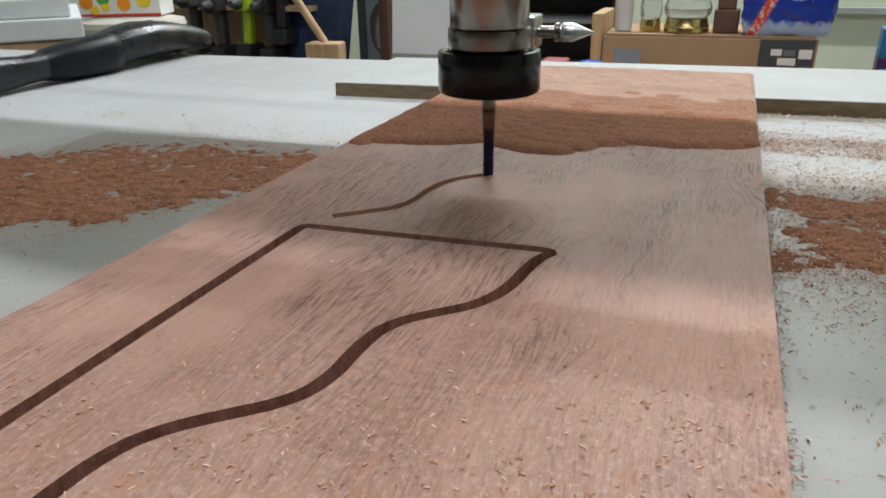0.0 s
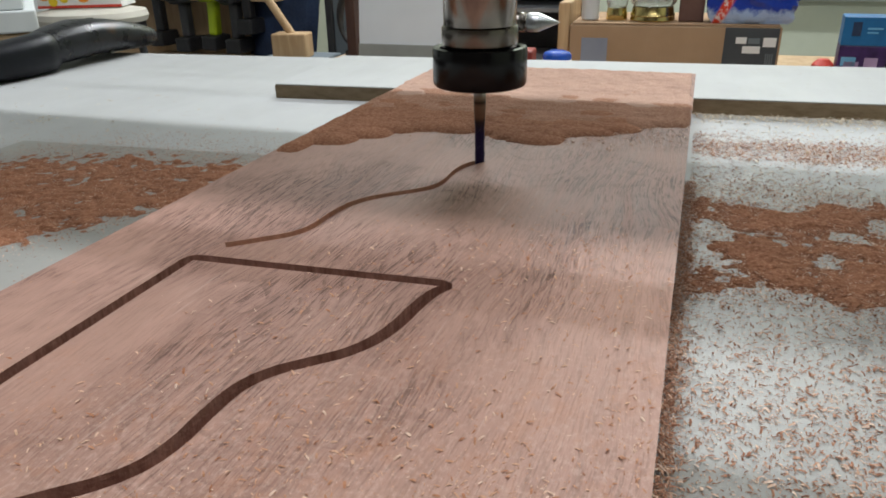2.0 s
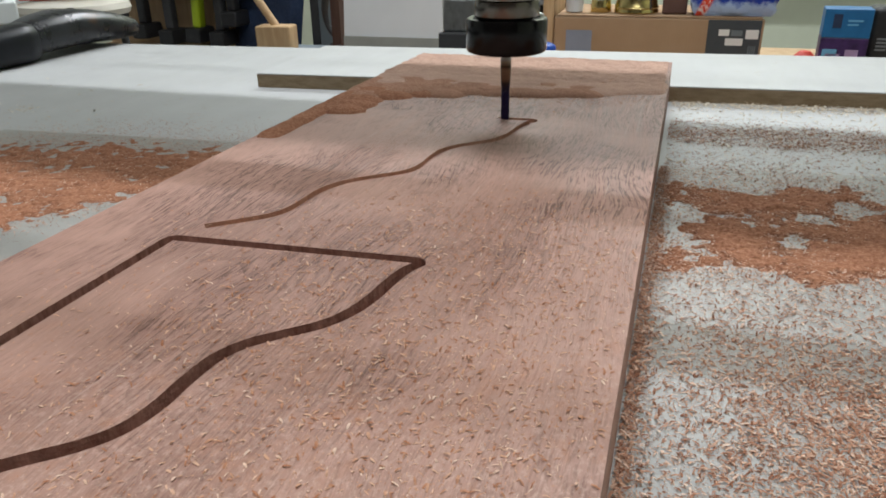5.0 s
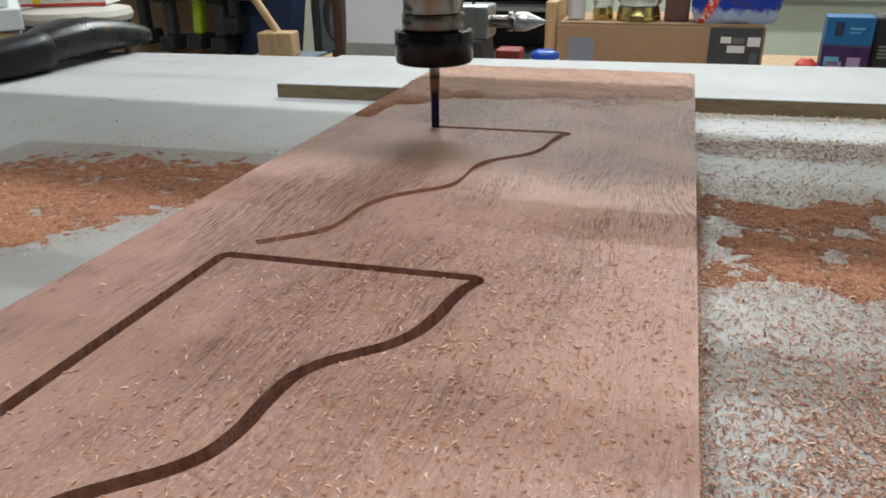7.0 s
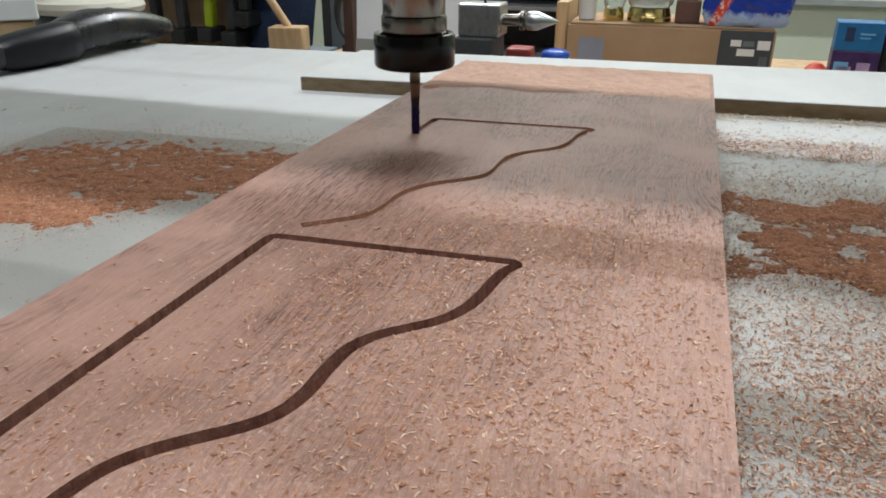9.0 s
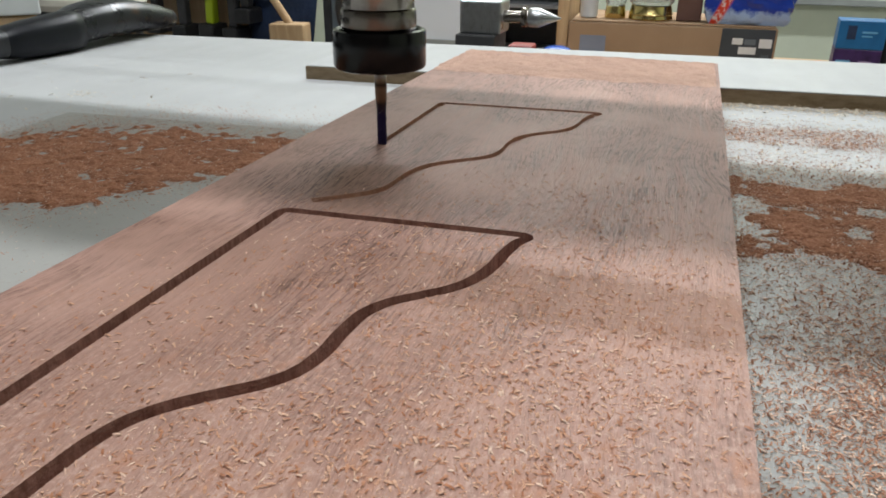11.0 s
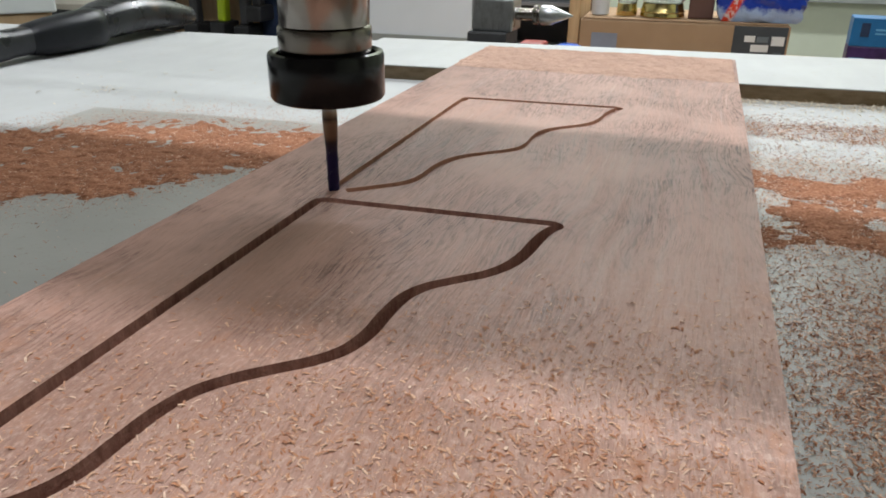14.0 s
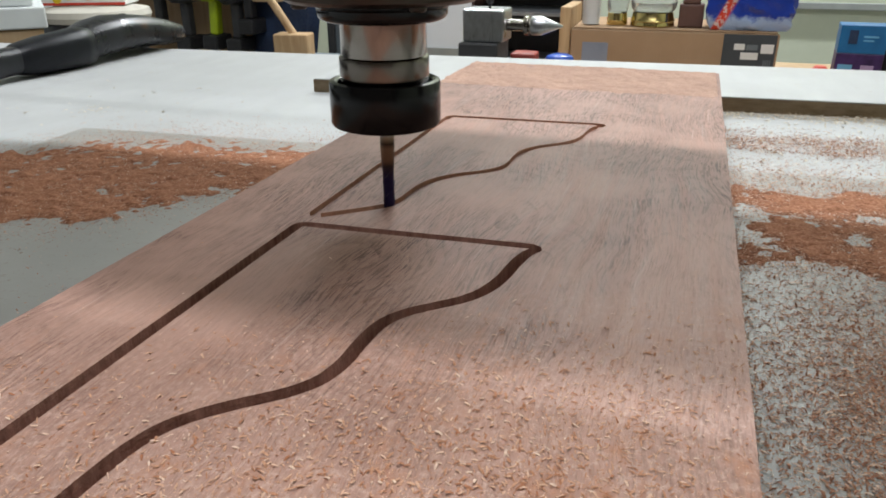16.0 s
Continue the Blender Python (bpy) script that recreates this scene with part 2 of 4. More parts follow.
# ---------------------------------------------------------------- mesh helpers
def mesh_ob(name, bm, mat, parent=None, label="", smooth=False):
    me = bpy.data.meshes.new(name)
    bm.normal_update()
    bm.to_mesh(me)
    bm.free()
    for m in (mat if isinstance(mat, (list, tuple)) else [mat]):
        me.materials.append(m)
    if smooth:
        me.polygons.foreach_set("use_smooth", [True] * len(me.polygons))
        me.set_sharp_from_angle(angle=radians(38))
    ob = new(name, me)
    if parent is not None:
        ob.parent = parent
    if label:
        ob["label"] = label
    return ob


part = mesh_ob


def empty(name, m=None):
    ob = new(name)
    ob.empty_display_size = 0.02
    if m is not None:
        ob.matrix_basis = m
    return ob


def box(x0, x1, y0, y1, z0, z1, bevel=0.0, seg=2, bm=None):
    own = bm is None
    bm = bm or bmesh.new()
    r = bmesh.ops.create_cube(bm, size=1.0)
    vs = r["verts"]
    for v in vs:
        v.co = Vector(((x0 + x1) / 2 + v.co.x * (x1 - x0), (y0 + y1) / 2 + v.co.y * (y1 - y0), (z0 + z1) / 2 + v.co.z * (z1 - z0)))
    if bevel > 0:
        es = list({e for v in vs for e in v.link_edges})
        bmesh.ops.bevel(bm, geom=es, offset=bevel, segments=seg, affect="EDGES", profile=0.5)
    return bm


def lathe(profile, steps=48, bm=None, m=None):
    """A turned body round z from (radius, height) pairs."""
    bm = bm or bmesh.new()
    rings = []
    for r, z in profile:
        ring = []
        for k in range(steps):
            a = 2 * math.pi * k / steps
            p = Vector((r * math.cos(a), r * math.sin(a), z))
            ring.append(bm.verts.new(m @ p if m else p))
        rings.append(ring)
    for a, b in zip(rings, rings[1:]):
        for k in range(steps):
            bm.faces.new((a[k], a[(k + 1) % steps], b[(k + 1) % steps], b[k]))
    bm.faces.new(list(reversed(rings[0])))
    bm.faces.new(rings[-1])
    return bm


def loft(sections, bm=None):
    """A closed body through rings of equal length."""
    bm = bm or bmesh.new()
    rings = [[bm.verts.new(p) for p in s] for s in sections]
    n = len(rings[0])
    for a, b in zip(rings, rings[1:]):
        for k in range(n):
            bm.faces.new((a[k], a[(k + 1) % n], b[(k + 1) % n], b[k]))
    bm.faces.new(list(reversed(rings[0])))
    bm.faces.new(rings[-1])
    bmesh.ops.recalc_face_normals(bm, faces=bm.faces)
    return bm


def spline(points, step):
    """Points evenly spaced along a smooth curve through the given plan points."""
    pts = [Vector((*p, 0)) for p in points]
    pts = [2 * pts[0] - pts[1]] + pts + [2 * pts[-1] - pts[-2]]
    dense = []
    for a, b, c, d in zip(pts, pts[1:], pts[2:], pts[3:]):
        for k in range(24):
            t = k / 24
            dense.append(0.5 * ((2 * b) + (c - a) * t + (2 * a - 5 * b + 4 * c - d) * t * t + (3 * b - a - 3 * c + d) * t ** 3))
    dense.append(pts[-2])
    return even(dense, step)


def even(dense, step):
    lens = [0.0]
    for p, q in zip(dense, dense[1:]):
        lens.append(lens[-1] + (q - p).length)
    n = max(2, round(lens[-1] / step))
    out, k = [], 0
    for i in range(n + 1):
        s = lens[-1] * i / n
        while k < len(lens) - 2 and lens[k + 1] < s:
            k += 1
        f = (s - lens[k]) / max(1e-9, lens[k + 1] - lens[k])
        out.append(dense[k].lerp(dense[k + 1], f))
    return out


def rnd(a, b):
    return a + (b - a) * random.random()


# ---------------------------------------------------------------- the room
def wall_mat(name, a, b, scale=3.0):
    n = Nodes(name)
    v = n.coords("World")
    f1, f2 = n.noise(v, scale, 5, 0.6), n.noise(v, 160, 3)
    return n.out(n.ramp(f1, [(0.3, a), (0.7, b)]), 0.75, 0, f2, 0.15, 0.002, 0.3)


M["wall"] = wall_mat("pale_green_paint", (0.50, 0.54, 0.42), (0.60, 0.635, 0.51))
M["plaster"] = wall_mat("grey_white_paint", (0.50, 0.52, 0.52), (0.60, 0.61, 0.60))
# unseen wall behind the camera, added dark for the steel nose to reflect
M["dark_unseen"] = wall_mat("dark_unseen_paint", (0.10, 0.085, 0.07), (0.16, 0.135, 0.11))
M["ceiling"] = wall_mat("ceiling_white", (0.68, 0.68, 0.66), (0.76, 0.76, 0.74))
M["concrete"] = wall_mat("concrete", (0.20, 0.195, 0.185), (0.32, 0.31, 0.295), 5.0)

X0, X1, Y0, Y1 = -3.8, 2.8, -2.6, 3.9
for nm, b, mt in (("floor", (X0, X1, Y0, Y1, FLOOR - 0.1, FLOOR), "concrete"), ("ceiling", (X0, X1, Y0, Y1, CEIL, CEIL + 0.1), "ceiling"),
                  ("wall_north", (X0, X1, Y1, Y1 + 0.12, FLOOR, CEIL), "wall"), ("wall_south", (X0, X1, Y0 - 0.12, Y0, FLOOR, CEIL), "dark_unseen"),
                  ("wall_west", (X0 - 0.12, X0, Y0, Y1, FLOOR, CEIL), "plaster"), ("wall_east", (X1, X1 + 0.12, Y0, Y1, FLOOR, CEIL), "wall")):
    tagged(mesh_ob(nm, box(*b), M[mt]), kind="structure")

n = Nodes("lamp_diffuser")
n.bsdf.inputs["Emission Color"].default_value = (1.0, 0.96, 0.9, 1)
n.bsdf.inputs["Emission Strength"].default_value = 3.0
M["diffuser"] = n.out((0.8, 0.8, 0.78), 0.4)
M["enamel"] = plain("white_enamel", (0.72, 0.72, 0.70), 0.35, 0, 20, 0.05, 0.05)
for x, y, length, power, turn in TUBES:
    lamp = tagged(empty("ceiling_light", pose(x, y, CEIL, 0, 0, turn)), "white enamel fluorescent ceiling light with a glowing diffuser", "ceiling light", "ceiling lights")
    part("housing", box(-length / 2, length / 2, -0.09, 0.09, -0.05, -0.002, 0.008), M["enamel"], lamp)
    part("diffuser", box(-length / 2 + 0.02, length / 2 - 0.02, -0.06, 0.06, -0.078, -0.052, 0.01, 3), M["diffuser"], lamp)


# ---------------------------------------------------------------- the machine table
ANG = 4.0   # the table's edges lie this many degrees off the board's
table = tagged(empty("machine_table", pose(0, 0.405, TABLE, 0, 0, ANG)), "large white laminate machine table dusted with wood chips", "table")
part("tabletop", box(-1.0, 1.0, -1.1, 0.168, -0.03, 0, 0.002), M["table"], table)
for x in (-0.93, 0.93):
    for y in (-1.02, 0.1):
        part("leg", box(x - 0.04, x + 0.04, y - 0.04, y + 0.04, FLOOR - TABLE, -0.03, 0.004), M["black"], table)
sheet = tagged(mesh_ob("base_sheet", box(-0.252, 0.75, -0.95, -0.105, 0.0, 0.0008, 0.0), M["sheet"]), "thin grey sheet lying flat on the table under the board", "sheet")
sheet.matrix_basis = pose(0, 0.405, TABLE, 0, 0, ANG)

fence = tagged(empty("fence_panel", pose(0, 0.4195, TABLE, 0, 0, ANG)), "white-faced fibreboard panel with raw brown edges lying on the table", "panel")
part("core", box(-0.175, 0.78, 0.0, 0.1115, 0.0, 0.0078), M["mdf"], fence, "raw brown fibreboard core")
part("facing", box(-0.1748, 0.7798, 0.0002, 0.1113, 0.0078, 0.0086, 0.0003, 1), M["table"], fence, "white laminate facing")


# ---------------------------------------------------------------- the board and its grooves
W2, NEAR, FAR, R = 0.070, -0.35, 0.420, 0.00160
WAVE = [(-39.5, 153.0), (-35.5, 156.3), (-30, 161), (-24.3, 166.5), (-21.3, 173), (-20.6, 181), (-20.0, 187.5), (-18.2, 193.5), (-14.5, 198.7), (-9.2, 203.7),
        (-4.4, 208.0), (-0.9, 213), (0.6, 219.5), (0.7, 227), (1.5, 234.5), (4.4, 240.3), (9.3, 245.2), (14.2, 250), (17.6, 256), (19.4, 263), (20.2, 270), (21.6, 277.0), (24.2, 282.2)]
WAVE = [(x / 1000, y / 1000) for x, y in WAVE]
PITCH = 0.1315        # one outline lies this far before the other


def fillet(p, c, q, r, k=6):
    """A small round turn at c between p and q."""
    u, v = (p - c).normalized(), (q - c).normalized()
    half = math.acos(max(-1, min(1, u.dot(v)))) / 2
    d = r / math.tan(half)
    a, b = c + u * d, c + v * d
    m = c + (u + v).normalized() * (r / math.sin(half))
    out = []
    for i in range(k + 1):
        t = i / k
        w = a.lerp(b, t) - m
        out.append(m + w.normalized() * r)
    return out


def outline():
    """Centre line of the cut: up the waved side, along the far side, back down the straight side; closed."""
    wave = spline(WAVE, 0.0006)
    tr, tl, s = wave[-1], Vector((-0.0405, 0.2783, 0)), wave[0]
    turn1 = fillet(wave[-14], tr, tl, 0.00166)
    turn2 = fillet(tr, tl, s, 0.00166)
    cut = [p for p in wave if (p - tr).length > 0.0035]
    line = cut + turn1 + turn2 + [Vector((-0.0405, 0.1535, 0))]
    turn3 = fillet(turn2[-1], Vector((-0.0405, 0.1520, 0)), cut[6], 0.00166)
    line = [p for p in cut[6:]] + turn1 + turn2 + turn3
    line.append(line[0])
    return even(line, 0.0006)


CENTRE = outline()[:-1]
NC = len(CENTRE)


def sides(centre):
    left, right = [], []
    n = len(centre)
    for i, p in enumerate(centre):
        t = (centre[(i + 1) % n] - centre[i - 1]).normalized()
        nn = Vector((-t.y, t.x, 0))
        left.append(p + nn * R)
        right.append(p - nn * R)
    return left, right


LEFT, RIGHT = sides(CENTRE)
ARC = [0.0]
for p, q in zip(CENTRE, CENTRE[1:]):
    ARC.append(ARC[-1] + (q - p).length)


def inside(poly, x, y):
    hit = False
    j = len(poly) - 1
    for i in range(len(poly)):
        a, b = poly[i], poly[j]
        if (a.y > y) != (b.y > y) and x < (b.x - a.x) * (y - a.y) / (b.y - a.y) + a.x:
            hit = not hit
        j = i
    return hit


def board_mesh():
    from mathutils.geometry import delaunay_2d_cdt
    rect = [(-W2, NEAR), (W2, NEAR), (W2, FAR), (-W2, FAR)]
    co, ed = [Vector(p) for p in rect], [(0, 1), (1, 2), (2, 3), (3, 0)]
    loops = []
    for dy in (0.0, -PITCH):
        for side in (LEFT, RIGHT):
            loop = [Vector((p.x, p.y + dy)) for p in side[::2]]
            loops.append(loop)
            i0 = len(co)
            co += loop
            ed += [(i0 + k, i0 + (k + 1) % len(loop)) for k in range(len(loop))]
    vs, es, fs, *_ = delaunay_2d_cdt(co, ed, [], 0, 1e-6)
    bm = bmesh.new()
    top = [bm.verts.new((v.x, v.y, TOP)) for v in vs]
    depth = (0.016, 0.0045)
    floors = [{}, {}]
    for f in fs:
        c = sum((vs[i] for i in f), Vector((0, 0))) / len(f)
        kind = None
        for k in (0, 1):
            a, b = inside(loops[2 * k], c.x, c.y), inside(loops[2 * k + 1], c.x, c.y)
            if a != b:
                kind = k
        if kind is None:
            bm.faces.new([top[i] for i in f])
        else:
            for i in f:
                if i not in floors[kind]:
                    floors[kind][i] = bm.verts.new((vs[i].x, vs[i].y, TOP - depth[kind]))
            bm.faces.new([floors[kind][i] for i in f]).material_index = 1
            for a, b in zip(f, list(f[1:]) + [f[0]]):
                floors[kind].setdefault("edges", []).append((a, b))
    # walls of the grooves: edges of the floor that have no partner
    for k in (0, 1):
        pairs = floors[k].pop("edges")
        have = set(pairs)
        for a, b in pairs:
            if (b, a) not in have:
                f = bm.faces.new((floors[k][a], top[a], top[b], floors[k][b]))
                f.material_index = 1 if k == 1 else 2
    # flanks and underside
    low = [bm.verts.new((x, y, TABLE + 0.0008)) for x, y in rect]
    corner = [min(top, key=lambda v: (v.co.x - x) ** 2 + (v.co.y - y) ** 2) for x, y in rect]
    for k in range(4):
        bm.faces.new((low[k], low[(k + 1) % 4], corner[(k + 1) % 4], corner[k]))
    bm.faces.new(list(reversed(low)))
    bmesh.ops.recalc_face_normals(bm, faces=bm.faces)
    return bm


board = tagged(empty("wooden_board"), "reddish-brown mahogany board with a toothed outline routed into it", "board")
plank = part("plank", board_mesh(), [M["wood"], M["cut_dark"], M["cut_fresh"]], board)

# time at which the cutter stands at each plan place, along its first round
CUT = [(0.0, -9.0, 203.5), (0.5, -3.0, 211.5), (1.0, -0.3, 221.0), (1.5, 0.5, 230.5), (2.0, 4.4, 240.3), (2.5, 12.6, 248.3), (3.0, 18.0, 257.0), (3.5, 20.0, 266.5),
       (6.0, -7.0, 280.5), (6.5, -18.0, 279.8), (7.0, -29.0, 279.1), (7.5, -39.5, 278.3), (8.0, -40.5, 271.0), (8.5, -40.5, 262.5), (9.0, -40.5, 253.5), (11.5, -40.5, 203.0),
       (12.0, -40.5, 193.0), (12.5, -40.5, 183.0), (13.0, -40.5, 173.5), (13.5, -40.5, 164.0), (14.0, -40.5, 155.5)]


def arc_at(x, y, lo=0.0, hi=9.0):
    best = min((i for i in range(NC) if lo <= ARC[i] <= hi), key=lambda i: (CENTRE[i].x - x) ** 2 + (CENTRE[i].y - y) ** 2)
    return ARC[best]


CUT_ARC = []
for t, x, y in CUT:
    CUT_ARC.append((t, arc_at(x / 1000, y / 1000, CUT_ARC[-1][1] if CUT_ARC else 0.0)))
ROUND = ARC[-1] + 0.0006


def arc_time(s):
    """Seconds at which the first round reaches the arc length s (before the clip: minus)."""
    if s <= CUT_ARC[0][1]:
        return -1.0
    for (t0, s0), (t1, s1) in zip(CUT_ARC, CUT_ARC[1:]):
        if s <= s1:
            return t0 + (t1 - t0) * (s - s0) / max(1e-9, s1 - s0)
    return 14.2


def place(s):
    s %= ROUND
    i = max(0, min(NC - 2, int(s / ROUND * NC)))
    return CENTRE[i]


PASS1, PASS2 = 0.0014, 0.0032
SECOND = [(14.5, -0.0032), (15.0, -0.0018), (15.5, 0.0085), (16.0, 0.0190)]   # second, deeper round
SEG = 4
segments = []
for i in range(0, NC, SEG):
    ids = [(i + k) % NC for k in range(min(SEG, NC - i) + 1)]
    bm = bmesh.new()
    o = CENTRE[i]
    rows = [[bm.verts.new((LEFT[j].x - o.x, LEFT[j].y - o.y, z)) for j in ids] + [bm.verts.new((RIGHT[j].x - o.x, RIGHT[j].y - o.y, z)) for j in reversed(ids)] for z in (0.0, -0.0095)]
    bm.faces.new(rows[0]).material_index = 0
    bm.faces.new(list(reversed(rows[1])))
    m = len(rows[0])
    for k in range(m):
        bm.faces.new((rows[0][k], rows[1][k], rows[1][(k + 1) % m], rows[0][(k + 1) % m]))
    bmesh.ops.recalc_face_normals(bm, faces=bm.faces)
    ob = part("groove_floor", bm, M["wood"], board)
    segments.append((ob, o, ARC[i]))


# ---------------------------------------------------------------- the spindle (origin: cutter's tip) and the gantry
spindle = tagged(empty("router_spindle"), "steel router spindle with black collet nut and slim blue-tipped end mill", "router spindle")
mill = part("end_mill", lathe([(0.0014, -0.006), (0.00158, -0.0056), (0.00158, 0.0095), (0.00175, 0.0115), (0.0020, 0.0165), (0.0020, 0.0205), (0.00188, 0.0209), (0.00188, 0.0213), (0.0020, 0.0217), (0.0020, 0.030)], 24), M["endmill"], spindle, "slim end mill with straw and dark blue heat tint", True)
flute = bmesh.new()
for k in range(2):
    rings = []
    for i in range(26):
        z = -0.0055 + i * 0.0006
        a = k * math.pi + i * 0.34
        rings.append([Vector((r * math.cos(a + da), r * math.sin(a + da), z)) for r, da in ((0.0011, -0.35), (0.00172, 0.0), (0.0011, 0.5))])
    loft(rings, flute)
part("flute", flute, M["endmill"], mill)
part("collet_nut", lathe([(0.0030, 0.0232), (0.0085, 0.0230), (0.0134, 0.0231), (0.0144, 0.0235), (0.0149, 0.0244), (0.0149, 0.0344), (0.0146, 0.0352), (0.0136, 0.0355), (0.0127, 0.0349), (0.0124, 0.0325)], 96), M["oxide"], spindle, "smooth black collet nut", True)
part("collet", lathe([(0.0021, 0.0225), (0.0048, 0.0224), (0.0060, 0.0236), (0.0060, 0.030)], 32), M["steel_dark"], spindle, smooth=True)
nose = part("nose", lathe([(0.0113, 0.0410), (0.0113, 0.0425), (0.0113, 0.0506), (0.0115, 0.0509)], 96), M["steel"], spindle, "turned steel spindle nose", True)
part("nose_ring", lathe([(0.0114, 0.0318), (0.0119, 0.0326), (0.0119, 0.0409), (0.01185, 0.0412), (0.0115, 0.0417), (0.0112, 0.0418)], 96), M["steel_ring"], nose, "darker turned ring", True)
part("flange", lathe([(0.0112, 0.0503), (0.0152, 0.0505), (0.0164, 0.0511), (0.0169, 0.0520), (0.0169, 0.0536), (0.0176, 0.0541), (0.0176, 0.0552)], 96), M["oxide"], spindle, "black bearing flange", True)
part("housing", lathe([(0.0172, 0.0550), (0.0240, 0.0552), (0.0254, 0.0562), (0.0256, 0.0580), (0.0256, 0.064), (0.0325, 0.0655), (0.0325, 0.210), (0.029, 0.214)], 96), M["steel_brown"], spindle, "dark turned steel housing", True)
for k in range(4):
    a = math.radians(45 + 90 * k)
    part("flange_screw", lathe([(0.0016, -0.0012), (0.0021, -0.0008), (0.0021, 0.0012)], 16, m=Matrix.Translation((0.0218 * math.cos(a), 0.0218 * math.sin(a), 0.0552))), M["steel_brown"], spindle)

gantry = tagged(empty("gantry"), "black aluminium gantry beam with two round guide rails carrying the spindle", "gantry")
part("beam", box(-0.62, 0.62, 0.004, 0.122, 0.262, 0.37, 0.003), M["black"], gantry)
for z, r in ((0.112, 0.0065), (0.172, 0.0045)):
    m = Matrix.Translation((0, 0.066, z)) @ pose(0, 0, 0, 0, 90, 0)
    part("guide_rail", lathe([(0.9 * r, -0.62), (r, -0.619), (r, 0.619), (0.9 * r, 0.62)], 24, m=m), M["steel"], gantry, smooth=True)
for x in (-0.64, 0.62):
    part("upright", box(x, x + 0.02, 0.03, 0.17, 0.0225, 0.37, 0.003), M["black"], gantry)
    part("runner", box(x - 0.01, x + 0.03, 0.0, 0.2, TABLE - TOP + 0.0205, 0.0225, 0.004), M["alu"], gantry)

# ---------------------------------------------------------------- sawdust and chips
CHIP = np.array([(-1, -0.32, 0.10), (-1, 0.32, 0.12), (-1, 0.0, -0.02), (0, -0.42, 0.34), (0, 0.42, 0.30), (0, 0.0, 0.12), (1, -0.26, 0.02), (1, 0.26, 0.05), (1, 0.0, -0.06)])
CHIP_F = [(0, 1, 4, 3), (1, 2, 5, 4), (2, 0, 3, 5), (3, 4, 7, 6), (4, 5, 8, 7), (5, 3, 6, 8), (0, 2, 1), (6, 7, 8)]


def chips_ob(name, places, size, mat, flat=0.5):
    """One object of many curled shavings at (x, y, z); size: (smallest, largest) half length."""
    verts, faces = [], []
    for i, (x, y, z) in enumerate(places):
        s = size[0] + (size[1] - size[0]) * (random.random() ** 2 * 0.45 if random.random() < 0.8 else rnd(0.45, 1.0))
        a, tilt, wide = rnd(0, 6.283), rnd(-flat, flat) * 0.9, rnd(0.36, 1.0)
        ca, sa, ct, st = math.cos(a), math.sin(a), math.cos(tilt), math.sin(tilt)
        p = CHIP * np.array([s, s * wide, s * rnd(0.35, 1.0)])
        px, pz = p[:, 0] * ct - p[:, 2] * st, p[:, 0] * st + p[:, 2] * ct
        q = np.stack([px * ca - p[:, 1] * sa + x, px * sa + p[:, 1] * ca + y, pz - pz.min() + z], axis=1)
        verts.extend(map(tuple, q))
        o = 9 * i
        faces.extend(tuple(o + k for k in f) for f in CHIP_F)
    me = bpy.data.meshes.new(name)
    me.from_pydata(verts, [], faces)
    me.materials.append(mat)
    return new(name, me)


def value(x, y, s, o=0.0):
    return noise.noise(Vector((x * s + o, y * s - o, o * 1.7)))


def soft(a, b, v):
    t = max(0.0, min(1.0, (v - a) / (b - a)))
    return t * t * (3 - 2 * t)


def scatter(count, area, density, z):
    out = []
    x0, x1, y0, y1 = area
    for _ in range(count * 40):
        x, y = rnd(x0, x1), rnd(y0, y1)
        if random.random() < density(x, y):
            out.append((x, y, z))
            if len(out) >= count:
                break
    return out


def left_band(x, y):
    """Cover of sawdust on the table beside the board's left flank, 0 to 1."""
    far = 0.306 - 0.30 * max(0.0, -0.16 - x) - 0.6 * max(0.0, -0.215 - x)
    near = 0.199 + 1.0 * (x + 0.11) + 0.012 * value(x, y, 60, 3)
    w = value(x, y, 35, 1) * 0.012 + value(x, y, 110, 2) * 0.008 + value(x, y, 260, 13) * 0.008 + value(x, y, 520, 14) * 0.008
    return soft(near - 0.014 + w, near + 0.026 + w, y) * (1 - soft(far - 0.050 + w, far + 0.014 + w, y))


def left_scatter(x, y):
    """Loose chips reach well past the rim of the bed."""
    return 0.03 + 0.55 * left_band(x, y) + 0.40 * left_band(x, y - 0.020) + 0.22 * left_band(x, y + 0.014)


def right_cover(x, y, a=0.02, b=0.30):
    """Cover on the table beside the right flank: blotches with clear ground between."""
    v = value(x, y, 42, 5) * 0.6 + value(x, y, 120, 6) * 0.4 + value(x, y, 260, 11) * 0.22 + value(x, y, 520, 12) * 0.15
    band = soft(0.168, 0.215, y) * (1 - soft(0.285, 0.340, y))
    return max(0.0, min(1.0, soft(a, b, v + 0.42 * band - 0.03) * band + 0.05 + 0.30 * soft(0.33, 0.345, y) * (1 - soft(0.362, 0.385, y)) * soft(-0.1, 0.25, v)))


def right_bed(x, y):
    """Thick sawdust beside the right flank: one wide patch with bare spots."""
    w = 0.020 * value(x, y, 30, 41) + 0.010 * value(x, y, 90, 42) + 0.007 * value(x, y, 240, 43)
    holes = 0.5 + 0.9 * value(x, y, 48, 44) + 0.6 * value(x, y, 150, 45) + 0.35 * value(x, y, 420, 46)
    main = soft(0.190 + w, 0.226 + w, y) * (1 - soft(0.262 + w, 0.306 + w, y))
    return main * (0.25 + holes + 0.45 * soft(0.075, 0.11, x))


